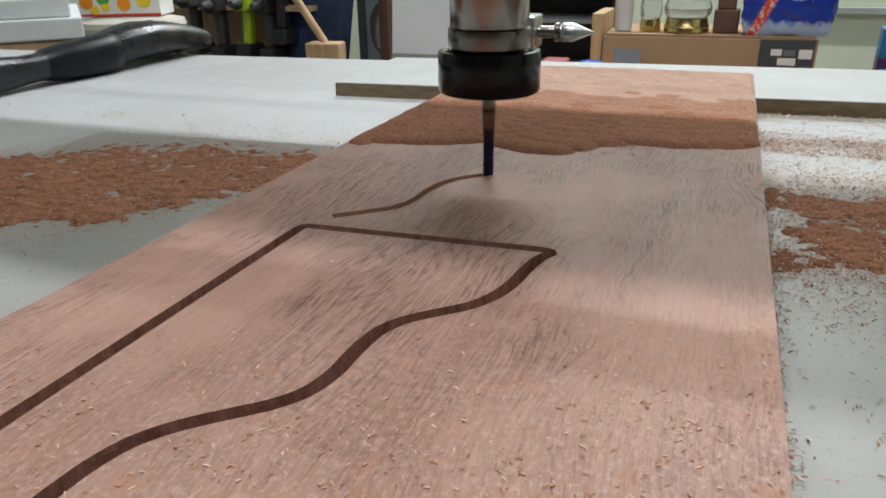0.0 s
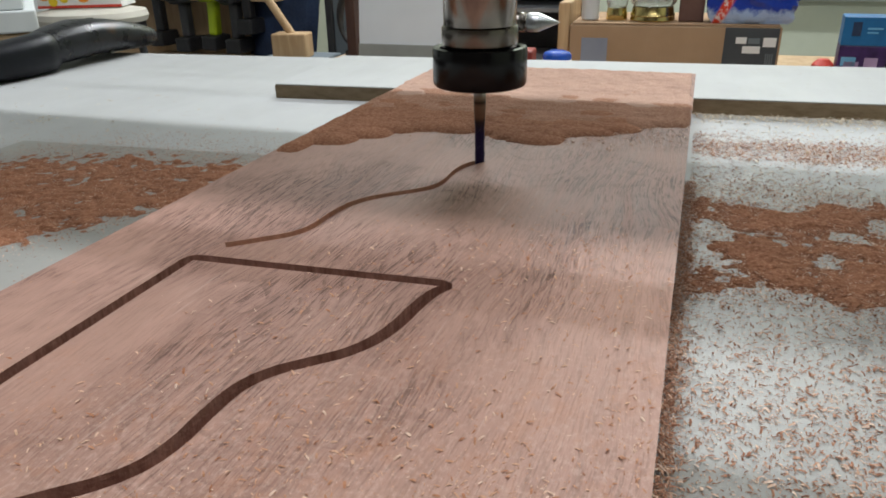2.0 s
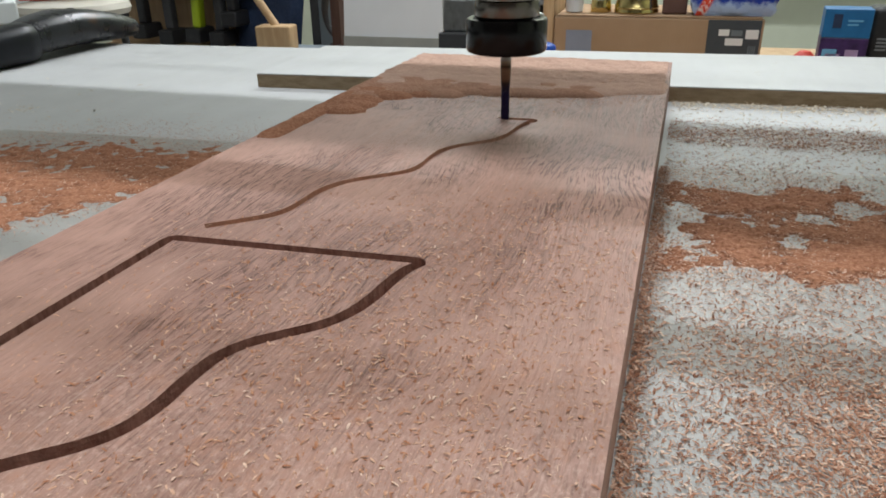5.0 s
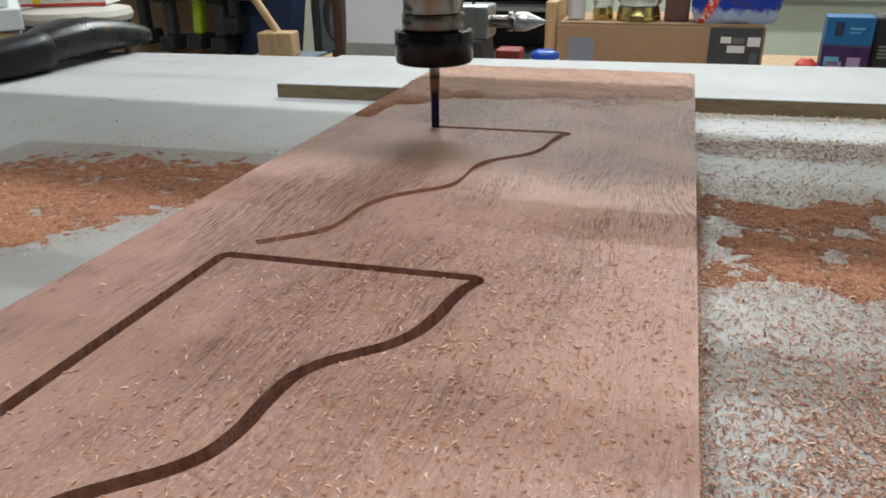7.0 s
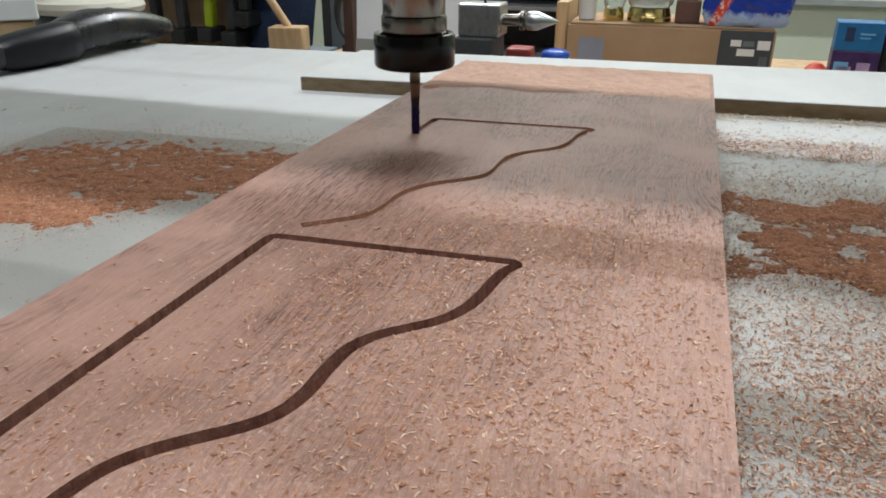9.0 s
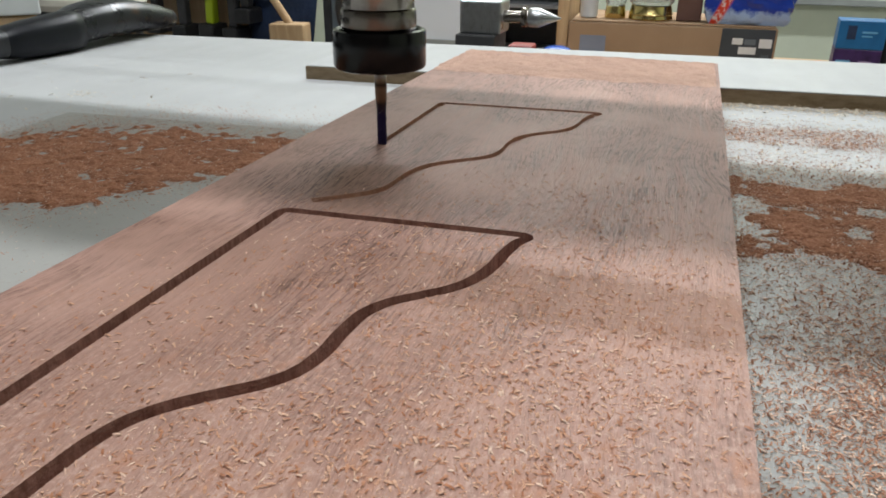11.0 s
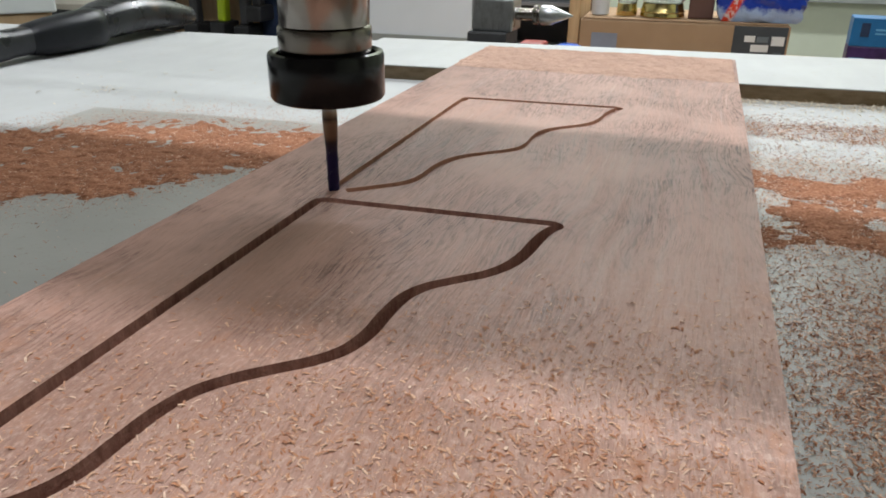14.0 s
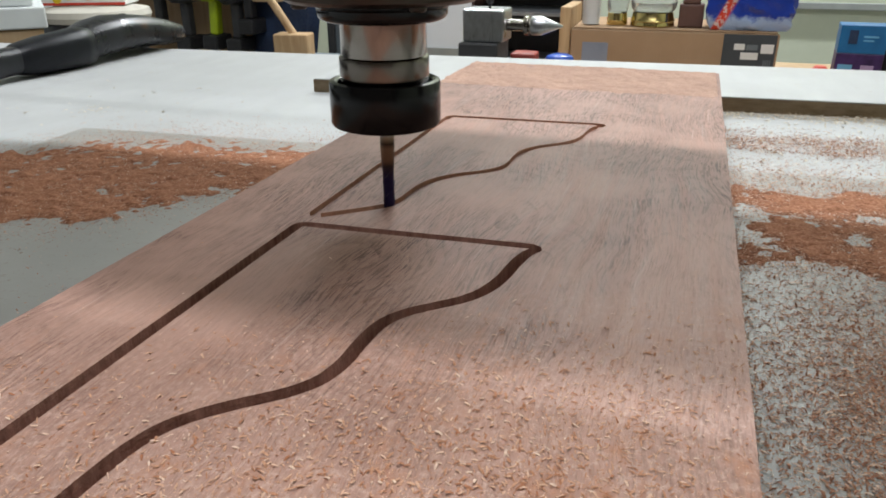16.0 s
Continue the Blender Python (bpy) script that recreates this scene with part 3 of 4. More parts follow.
def dust_bed(name, area, cover, z, mat, step=0.0013, high=0.0016, cut=0.42, label=""):
    """A thin uneven bed of sawdust where the cover is thick enough; its rim runs down to the ground."""
    x0, x1, y0, y1 = area
    nx, ny = int((x1 - x0) / step), int((y1 - y0) / step)
    c = [[cover(x0 + i * step, y0 + j * step) + 0.30 * value(i * step, j * step, 300, 8) + 0.16 * value(i * step, j * step, 120, 18) for j in range(ny + 1)] for i in range(nx + 1)]
    bm, idx = bmesh.new(), {}

    def vert(i, j):
        if (i, j) not in idx:
            h = max(0.0, (c[i][j] - cut) / (1 - cut))
            hh = high * (h ** 0.7) * (1 + 0.5 * value(i * step, j * step, 260, 4))
            idx[i, j] = bm.verts.new((x0 + (i + rnd(-0.3, 0.3)) * step, y0 + (j + rnd(-0.3, 0.3)) * step, z - 0.0003 + hh))
        return idx[i, j]

    for i in range(nx):
        for j in range(ny):
            if max(c[i][j], c[i + 1][j], c[i][j + 1], c[i + 1][j + 1]) > cut:
                bm.faces.new((vert(i, j), vert(i + 1, j), vert(i + 1, j + 1), vert(i, j + 1)))
    ob = mesh_ob(name, bm, mat, smooth=False)
    return tagged(ob, label, "sawdust", kind="stuff")


ZT, ZS = TABLE, TABLE + 0.0009
GROOVE_NEAR = [(p.x, p.y - PITCH) for p in CENTRE[::3]]


def clear(places, dx=0.0, dy=0.0):
    """Leave out what would lie over the near groove."""
    g = np.array(GROOVE_NEAR)
    return [p for p in places if ((g[:, 0] - p[0] - dx) ** 2 + (g[:, 1] - p[1] - dy) ** 2).min() > 0.0019 ** 2]


def loose(name, places, size, mat, label):
    return tagged(chips_ob(name, places, size, mat), label, "wood chips", kind="stuff")


dust_bed("sawdust_bed", (-0.26, -0.074, 0.11, 0.315), left_band, ZS, M["dust"], cut=0.80, high=0.0008, label="thick bed of red sawdust on the table beside the board")
dust_bed("sawdust_bed", (0.073, 0.22, 0.16, 0.375), right_bed, ZS, M["dust"], cut=0.64, high=0.0007, label="blotchy red sawdust on the white table beside the board")
loose("wood_chips", scatter(48000, (-0.262, -0.072, 0.10, 0.335), left_scatter, ZS + 0.0003), (0.00016, 0.00065), M["chips"], "loose red wood chips on the table beside the board")
loose("wood_chips", scatter(42000, (0.072, 0.20, 0.17, 0.39), lambda x, y: 0.07 + 0.6 * right_cover(x, y, -0.25, 0.40) + 0.4 * right_bed(x, y), ZS + 0.0003), (0.0002, 0.0008), M["chips"], "loose red wood chips on the white table")
loose("wood_chips", scatter(1500, (0.072, 0.17, 0.06, 0.19), lambda x, y: 0.3 + 0.7 * soft(0.0, 0.4, value(x, y, 80, 7)), ZS), (0.0002, 0.0008), M["chips"], "sparse red wood chips on the white table")
loose("wood_chips", scatter(9000, (0.072, 0.20, 0.32, 0.40), lambda x, y: soft(0.340, 0.354, y + 0.012 * value(x, y, 60, 47)) * (1 - soft(0.362, 0.386, y + 0.012 * value(x, y, 60, 47))), ZT + 0.0003), (0.00025, 0.0009), M["chips"], "thin strip of red chips on the white table")
loose("pale_chips", scatter(5200, (0.072, 0.26, 0.26, 0.445), lambda x, y: 0.06 + 1.2 * soft(0.400, 0.426, y - 0.075 * (x - 0.07)) * (1 - soft(0.4225, 0.4235, y - 0.075 * x)), ZT + 0.0002), (0.0004, 0.0015), M["chips_pale"], "pale softwood chips heaped along the panel's edge")
loose("pale_chips", [(-0.278 + random.gauss(0, 0.006), 0.322 + random.gauss(0, 0.006), ZT) for _ in range(40)] + [(rnd(-0.37, -0.2), rnd(0.2, 0.40), ZT) for _ in range(70)], (0.0005, 0.0018), M["chips_pale"], "few pale shavings on the clean white table")
# along the board's right foot
loose("wood_chips", [(0.0705 + abs(random.gauss(0, 0.0022)), rnd(0.04, 0.30), ZS + rnd(0, 0.0014)) for _ in range(9000)], (0.0002, 0.0008), M["chips"], "red chips drifted against the board's flank")


def near_cover(x, y):
    """Cover of shavings lying on the near end of the board."""
    w = 0.5 + 0.8 * value(x, y, 70, 21) + 0.5 * value(x, y, 190, 22)
    return 0.012 + max(0.0, w) * (1 - soft(0.045, 0.100, y - 0.4 * (x + 0.04)))


# shavings lying on the board all the time
loose("wood_chips", clear(scatter(9000, (-0.069, 0.069, 0.0, 0.17), near_cover, TOP)), (0.00008, 0.00058), M["chips_board"], "pale and red shavings of sawdust on the board")
loose("wood_chips", scatter(2500, (-0.069, 0.069, 0.345, 0.419), lambda x, y: 0.7, TOP), (0.0002, 0.0006), M["chips"], "fine red specks on the board's far end")


def far_cover(x, y):
    return soft(0.344, 0.356, y + 0.004 * value(x, y, 90, 15)) * (0.74 + 0.3 * soft(0.345, 0.365, y) * (1 - soft(0.375, 0.400, y)) + 0.2 * value(x, y, 40, 9))


dust_bed("sawdust_bed", (-0.0695, 0.0695, 0.345, 0.4195), far_cover, TOP, M["dust_fine"], high=0.0010, cut=0.34, label="thin pinkish film of sawdust on the board's far end")


def clump(rx, ry, h, seed, square=1.0):
    """One low heap of sawdust with an uneven rim."""
    bm = bmesh.new()
    rings, steps = 7, 26
    grid = []
    for r in range(rings + 1):
        row = []
        for k in range(steps):
            a = 2 * math.pi * k / steps
            wob = 1 + 0.12 * noise.noise(Vector((math.cos(a) * 1.6 + seed, math.sin(a) * 1.6, seed))) + 0.10 * noise.noise(Vector((math.cos(a) * 6 + seed, math.sin(a) * 6, 3)))
            f = r / rings
            x = rx * f * wob * math.copysign(abs(math.cos(a)) ** square, math.cos(a))
            y = ry * f * wob * math.copysign(abs(math.sin(a)) ** square, math.sin(a))
            z = h * (1 - f ** 3) * (1 + 0.16 * noise.noise(Vector((x * 180 + seed, y * 180, seed)))) - 0.0002
            row.append(bm.verts.new((x, y, z)))
            if r == 0:
                break
        grid.append(row)
    for k in range(steps):
        bm.faces.new((grid[0][0], grid[1][k], grid[1][(k + 1) % steps]))
        for r in range(1, rings):
            bm.faces.new((grid[r][k], grid[r + 1][k], grid[r + 1][(k + 1) % steps], grid[r][(k + 1) % steps]))
    return bm


# ---------------------------------------------------------------- the handle lying on the table
def handle_thing():
    """A dark bulb-ended tool handle with a collar, along y."""
    ob = tagged(empty("hand_tool", pose(-0.402, 0, TABLE)), "worn dark grey hand tool with black collar lying on the table", "tool")

    def body(rows):
        secs = []
        for y, cx, hw, z0, z1 in rows:
            h = (z1 - z0) / 2
            secs.append([Vector((cx + hw * math.copysign(abs(math.cos(a)) ** 0.72, math.cos(a)), y, z0 + h + h * math.copysign(abs(math.sin(a)) ** 0.72, math.sin(a)))) for a in (2 * math.pi * k / 28 for k in range(28))])
        return loft(secs)
    part("grip", body([(0.440, 0.002, 0.0145, 0.003, 0.0265), (0.452, 0.0, 0.0165, 0.0035, 0.0285), (0.472, -0.004, 0.021, 0.004, 0.0315), (0.500, -0.009, 0.0255, 0.004, 0.0330), (0.528, -0.012, 0.028, 0.003, 0.0305), (0.552, -0.013, 0.0275, 0.002, 0.0255), (0.570, -0.013, 0.0235, 0.002, 0.0205), (0.577, -0.013, 0.016, 0.005, 0.016)]), M["grip"], ob, "scuffed dark grey grip", True)
    part("collar", body([(0.384, 0.004, 0.0105, 0.003, 0.0215), (0.392, 0.004, 0.0135, 0.0015, 0.0240), (0.412, 0.004, 0.0155, 0.0, 0.0265), (0.440, 0.004, 0.0165, 0.0, 0.0285), (0.451, 0.003, 0.0158, 0.0005, 0.0290), (0.455, 0.003, 0.012, 0.003, 0.0265)]), M["collar"], ob, "smooth black collar", True)
    part("neck", body([(0.10, 0.006, 0.010, 0.004, 0.022), (0.13, 0.006, 0.016, 0.0, 0.031), (0.24, 0.006, 0.0165, 0.0, 0.033), (0.31, 0.005, 0.0150, 0.0, 0.0305), (0.345, 0.004, 0.0125, 0.001, 0.0245), (0.37, 0.004, 0.0105, 0.003, 0.0220), (0.400, 0.004, 0.0105, 0.004, 0.0225)]), M["grip"], ob, "dark neck with rubbed brown wear", True)
    m = Matrix.Translation((-0.014, 0.520, 0.0312))
    part("hole_ring", lathe([(0.0016, -0.001), (0.0028, 0.0), (0.0030, 0.0004), (0.0012, 0.0002)], 20, m=m), M["oxide"], ob, smooth=True)
    return ob


n = Nodes("scuffed_grey")
v = n.coords("Object")
f1, f2 = n.noise(v, 60, 5, 0.65), n.noise(v, 420, 3)
n_col = n.mix(n.ramp(n.noise(n.coords("Object", (1, 0.35, 1)), 48, 3), [(0.60, (0, 0, 0)), (0.68, (1, 1, 1))]), n.ramp(f1, [(0.3, (0.006, 0.0065, 0.009)), (0.7, (0.018, 0.019, 0.025))]), (0.055, 0.026, 0.014))
M["grip"] = n.out(n_col, n.ramp(f1, [(0.3, (0.22,) * 3), (0.7, (0.38,) * 3)]), 0, f2, 0.15, 0.0006, 0.42)
M["collar"] = plain("satin_black", (0.006, 0.007, 0.011), 0.36, 0, 120, 0.2, 0.08, 0.25)
handle_thing()


# ---------------------------------------------------------------- the back of the workshop
def paint(name, c, rough=0.55, vary=0.1, scale=12.0):
    M[name] = plain(name, c, rough, 0, scale, vary, 0.15)


def cardboard():
    n = Nodes("cardboard")
    f1, f2 = n.noise(n.coords("Object"), 7, 4), n.noise(n.coords("Object", (1, 1, 0.05)), 220, 2)
    return n.out(n.ramp(f1, [(0.3, (0.345, 0.225, 0.135)), (0.7, (0.42, 0.285, 0.18))]), 0.85, 0, f2, 0.2, 0.002, 0.2)


def timber(name, a, b):
    n = Nodes(name)
    f1, f2 = n.noise(n.coords("Object", (1, 1, 0.12)), 45, 4, 0.6, 0.4), n.noise(n.coords("Object"), 6, 3)
    return n.out(n.mix(0.4, n.ramp(f1, [(0.3, a), (0.7, b)]), n.ramp(f2, [(0.3, (0.8, 0.8, 0.8)), (0.7, (1.1, 1.1, 1.1))]), "MULTIPLY"), 0.6, 0, f1, 0.2, 0.002, 0.35)


M["card"] = cardboard()
M["pine"] = timber("pine", (0.42, 0.27, 0.14), (0.58, 0.41, 0.24))
M["ply"] = timber("plywood", (0.40, 0.27, 0.15), (0.52, 0.37, 0.23))
M["walnut"] = timber("dark_timber", (0.045, 0.022, 0.018), (0.085, 0.045, 0.036))
M["gold"] = steel_mat("gilt_tin", (0.78, 0.62, 0.26), 0.2)
M["glass"] = glass_mat("clear_glass")
paint("white_plastic", (0.70, 0.72, 0.74), 0.4, 0.06)
paint("white_sheet", (0.74, 0.79, 0.86), 0.35, 0.05, 4.0)
paint("label_grey", (0.055, 0.065, 0.075), 0.5)
paint("tape_blue", (0.24, 0.27, 0.34), 0.5)
paint("paper", (0.78, 0.78, 0.76), 0.7, 0.04)
paint("bag_blue", (0.02, 0.09, 0.48), 0.25, 0.3, 30)
paint("bag_pale", (0.45, 0.58, 0.78), 0.25, 0.2, 40)
paint("red", (0.62, 0.06, 0.035), 0.45)
paint("dark_red", (0.30, 0.045, 0.035), 0.5)
paint("brown_block", (0.13, 0.065, 0.05), 0.6, 0.15)
paint("carton_blue", (0.018, 0.14, 0.34), 0.4, 0.15, 25)
paint("carton_purple", (0.05, 0.022, 0.10), 0.4, 0.45, 35)
paint("lilac", (0.42, 0.30, 0.50), 0.4, 0.2)
paint("sky_blue", (0.16, 0.42, 0.66), 0.4, 0.1)
paint("lime", (0.42, 0.55, 0.02), 0.4, 0.1)
paint("navy", (0.018, 0.035, 0.085), 0.8, 0.25)
paint("slate", (0.16, 0.19, 0.21), 0.6, 0.1)
paint("shadow_grey", (0.045, 0.045, 0.047), 0.6, 0.25)
paint("seat_white", (0.60, 0.57, 0.50), 0.6, 0.08)
paint("foam", (0.66, 0.69, 0.69), 0.7, 0.05)
paint("yellow", (0.85, 0.62, 0.03), 0.5)
paint("orange", (0.85, 0.30, 0.02), 0.5)
paint("leaf", (0.10, 0.38, 0.06), 0.5)
paint("rail_grey", (0.30, 0.32, 0.31), 0.4)
paint("steel_grey", (0.22, 0.23, 0.24), 0.45)

# low bench along the back wall
bench = tagged(empty("back_bench", pose(0, 0, 0)), "grey steel bench with a plywood top along the back wall", "bench")
part("bench_top", box(-1.15, 1.6, 1.62, 2.75, -0.345, -0.315, 0.003), M["ply"], bench)
for x in (-1.1, 0.2, 1.55):
    for y in (1.67, 2.7):
        part("leg", box(x - 0.025, x + 0.025, y - 0.025, y + 0.025, FLOOR, -0.345, 0.003), M["steel_grey"], bench)
BT = -0.315

carton = tagged(empty("cardboard_box", pose(0.002, 2.08, BT, 0, 0, 1.5)), "long brown cardboard box with a dark printed label on the bench", "box")
part("carton", box(-0.268, 0.268, 0, 0.30, 0, 0.165, 0.004), M["card"], carton)
part("flap", box(-0.262, 0.262, 0.004, 0.146, 0.166, 0.170, 0.001), M["card"], carton)
part("flap", box(-0.262, 0.262, 0.152, 0.296, 0.166, 0.170, 0.001), M["card"], carton)
lab = part("label", box(0.132, 0.262, -0.0015, 0.0, 0.03, 0.1635), M["label_grey"], carton, "dark grey printed label")
for x0, x1, z0, z1, mt in ((0.160, 0.186, 0.124, 0.140, "paper"), (0.226, 0.257, 0.117, 0.140, "paper"), (0.178, 0.221, 0.100, 0.118, "paper"), (0.190, 0.218, 0.124, 0.138, "slate")):
    part("sticker", box(x0, x1, -0.0025, -0.0015, z0, z1), M[mt], lab, "small white code sticker" if mt == "paper" else "grey printed field")
for k in range(4):
    part("printed_bar", box(0.236 + 0.005 * k, 0.2385 + 0.005 * k, -0.0022, -0.0015, 0.055, 0.10), M["slate"], lab)
part("tape_patch", box(-0.235, -0.165, -0.0015, 0.0, 0.05, 0.131), M["tape_blue"], carton, "blue-grey tape patch")

post = tagged(mesh_ob("plywood_upright", box(-0.304, -0.272, 2.10, 2.30, BT, -0.095, 0.004), M["pine"]), "short upright plank of pine beside the box", "plank")

BX = BT + 0.171
cup = tagged(mesh_ob("white_cup", lathe([(0.020, 0), (0.024, 0.002), (0.0265, 0.11), (0.0275, 0.112), (0.0255, 0.112), (0.019, 0.006)], 32), M["white_plastic"], smooth=True), "tall white plastic cup standing on the cardboard box", "cup")
cup.matrix_basis = pose(-0.224, 2.15, BX)


def candle_jar(x, r, tall, glass_h):
    jar = tagged(empty("glass_jar", pose(x, 2.16, BX)), "clear glass jar standing on a gilt lid", "jar", "glass jars on the box")
    part("lid", lathe([(r * 0.96, 0), (r, 0.003), (r * 0.97, tall * 0.33), (r, tall * 0.4), (r * 0.95, tall * 0.55), (r * 0.9, tall)], 36), M["gold"], jar, "shiny gilt lid", True)
    part("glass_body", lathe([(r * 0.85, tall), (r * 1.0, tall + 0.01), (r * 1.05, tall + glass_h * 0.5), (r * 0.9, tall + glass_h), (r * 0.5, tall + glass_h + 0.006), (r * 0.44, tall + glass_h), (r * 0.85, tall + glass_h * 0.9), (r * 0.97, tall + glass_h * 0.5), (r * 0.8, tall + 0.004)], 36), M["glass"], jar, smooth=True)


candle_jar(-0.152, 0.029, 0.032, 0.055)
candle_jar(-0.056, 0.060, 0.036, 0.052)
tagged(mesh_ob("brown_block", box(0.013, 0.077, 2.13, 2.19, BX, BX + 0.060, 0.004), M["brown_block"]), "small dark brown block on the cardboard box", "block")
tagged(mesh_ob("brown_block", box(0.020, 0.066, 2.135, 2.185, BX + 0.0605, BX + 0.12, 0.004), M["brown_block"]), "small dark brown block stacked on another", "block")


def bag_mat():
    """Printed film: blue with pale clear patches below and one slanting red band."""
    n = Nodes("printed_film")
    v = n.coords("Object")
    sep = n.add("ShaderNodeSeparateXYZ")
    n.link(v, sep.inputs[0])
    low = n.add("ShaderNodeMapRange")
    low.inputs["From Min"].default_value, low.inputs["From Max"].default_value = BX + 0.05, BX
    n.link(sep.outputs["Z"], low.inputs["Value"])
    mixed = n.mix(0.45, n.noise(v, 42, 4, 0.6), low.outputs["Result"])
    col = n.mix(n.ramp(mixed, [(0.36, (0, 0, 0)), (0.50, (1, 1, 1))]), (0.012, 0.045, 0.36), (0.36, 0.47, 0.68))
    m = n.add("ShaderNodeMath", operation="MULTIPLY_ADD")
    m.inputs[1].default_value = -0.45
    n.link(sep.outputs["Z"], m.inputs[0])
    n.link(sep.outputs["X"], m.inputs[2])
    off = 0.095 - 0.45 * BX
    band = n.ramp(m.outputs[0], [(max(0.0, off), (0, 0, 0)), (off + 0.003, (1, 1, 1)), (off + 0.026, (1, 1, 1)), (off + 0.029, (0, 0, 0))])
    col = n.mix(band, col, n.mix(n.ramp(n.noise(v, 90, 3), [(0.5, (0, 0, 0)), (0.6, (1, 1, 1))]), (0.68, 0.06, 0.03), (0.75, 0.6, 0.58)))
    return n.out(col, 0.22, 0, n.noise(v, 60, 4, 0.6), 0.6, 0.006, 0.6)


M["bag"] = bag_mat()


def bag(name, x0, x1, y0, y1, z0, z1, mats, seed):
    bm = box(x0, x1, y0, y1, z0, z1)
    bmesh.ops.subdivide_edges(bm, edges=bm.edges[:], cuts=14, use_grid_fill=True)
    c = Vector(((x0 + x1) / 2, (y0 + y1) / 2, (z0 + z1) / 2))
    for v in bm.verts:
        d = noise.noise(v.co * 45 + Vector((seed, 0, 0))) * 0.012 + noise.noise(v.co * 110) * 0.006
        if v.co.z > z0 + 0.002:
            v.co += (v.co - c).normalized() * d
        q = v.co - c
        k = 1 - 0.12 * (abs(q.z) / (z1 - z0) * 2) ** 4
        v.co.x, v.co.y = c.x + q.x * k, c.y + q.y * k
    return mesh_ob(name, bm, mats, smooth=True)


tagged(bag("plastic_bag", 0.085, 0.295, 2.10, 2.22, BX, BX + 0.14, M["bag"], 4.0), "crumpled shiny blue plastic bag with red band on cardboard box", "plastic bag")

# small carton and dark speaker beside the box
pk = tagged(empty("small_carton", pose(0.425, 1.9, BT, 0, 0, -4)), "small upright blue and purple printed carton on the bench", "box")
part("lower_print", box(-0.049, 0.049, 0, 0.07, 0, 0.150, 0.002), M["carton_purple"], pk, "purple printed lower part")
part("upper_print", box(-0.049, 0.049, 0, 0.07, 0.1502, 0.213, 0.002), M["carton_blue"], pk, "blue printed upper part")
for x0, x1, z0, z1, mt in ((-0.030, -0.012, 0.172, 0.202, "navy"), (0.0, 0.030, 0.186, 0.190, "sky_blue"), (0.0, 0.022, 0.178, 0.181, "sky_blue"), (-0.035, -0.005, 0.085, 0.115, "lilac"), (0.005, 0.032, 0.095, 0.125, "lilac"), (-0.042, -0.012, 0.105, 0.125, "sky_blue")):
    part("print", box(x0, x1, -0.001, 0.0, z0, z1), M[mt], pk)
sp = tagged(empty("black_speaker", pose(0.53, 1.93, BT)), "small black plastic speaker on the bench", "speaker")
part("case", box(-0.05, 0.05, 0, 0.09, 0, 0.215, 0.014, 4), M["black"], sp)
for k in range(4):
    part("slot_bar", box(-0.034, -0.012, -0.002, 0.001, 0.12 + 0.008 * k, 0.124 + 0.008 * k), M["steel_grey"], sp)
tagged(mesh_ob("red_jar", lathe([(0.02, 0), (0.024, 0.003), (0.024, 0.10), (0.012, 0.112)], 24, m=Matrix.Translation((0.355, 1.95, BT))), M["red"], smooth=True), "round red plastic jar on the bench", "jar")
tagged(mesh_ob("trim_rail", box(0.30, X1, Y1 - 0.035, Y1 - 0.002, -0.235, -0.205, 0.003), M["rail_grey"]), kind="structure")

# tailstock of a small lathe
ts = tagged(empty("lathe_tailstock", pose(-0.29, 1.62, -0.094)), "grey metal lathe tailstock with a conical live centre", "lathe")
part("quill_block", box(-0.145, -0.05, -0.03, 0.05, -0.036, 0.034, 0.005), M["alu"], ts)
turn = pose(0, 0, 0, 0, 90, 0)
part("quill", lathe([(0.012, -0.06), (0.013, -0.055), (0.013, -0.012), (0.020, -0.010), (0.0215, -0.006), (0.0215, 0.0), (0.016, 0.002), (0.016, 0.008)], 32, m=turn), M["steel"], ts, smooth=True)
part("live_centre", lathe([(0.019, 0.006), (0.0205, 0.008), (0.0205, 0.030), (0.0185, 0.034), (0.002, 0.074), (0.0008, 0.0755)], 32, m=turn), M["alu"], ts, "conical live centre", True)
part("lock_knob", lathe([(0.003, 0.034), (0.003, 0.044), (0.008, 0.045), (0.008, 0.056)], 20, m=Matrix.Translation((-0.09, 0, 0))), M["black"], ts, smooth=True)
part("pedestal", box(-0.15, -0.06, -0.045, 0.065, BT + 0.094, -0.037, 0.004), M["shadow_grey"], ts)
can = tagged(empty("paint_can", pose(-0.235, 1.72, BT)), "blue and white spray can standing on the bench", "can")
part("can_body", lathe([(0.031, 0), (0.033, 0.002), (0.033, 0.138), (0.029, 0.144), (0.018, 0.148)], 32), M["bag_blue"], can, smooth=True)
part("can_band", lathe([(0.0335, 0.100), (0.0338, 0.101), (0.0338, 0.128), (0.0335, 0.129)], 32), M["paper"], can, "white printed band", True)
tagged(mesh_ob("red_block", box(-0.355, -0.295, 1.72, 1.78, BT, BT + 0.145, 0.006), M["dark_red"]), "dark red painted metal block on the bench", "block")
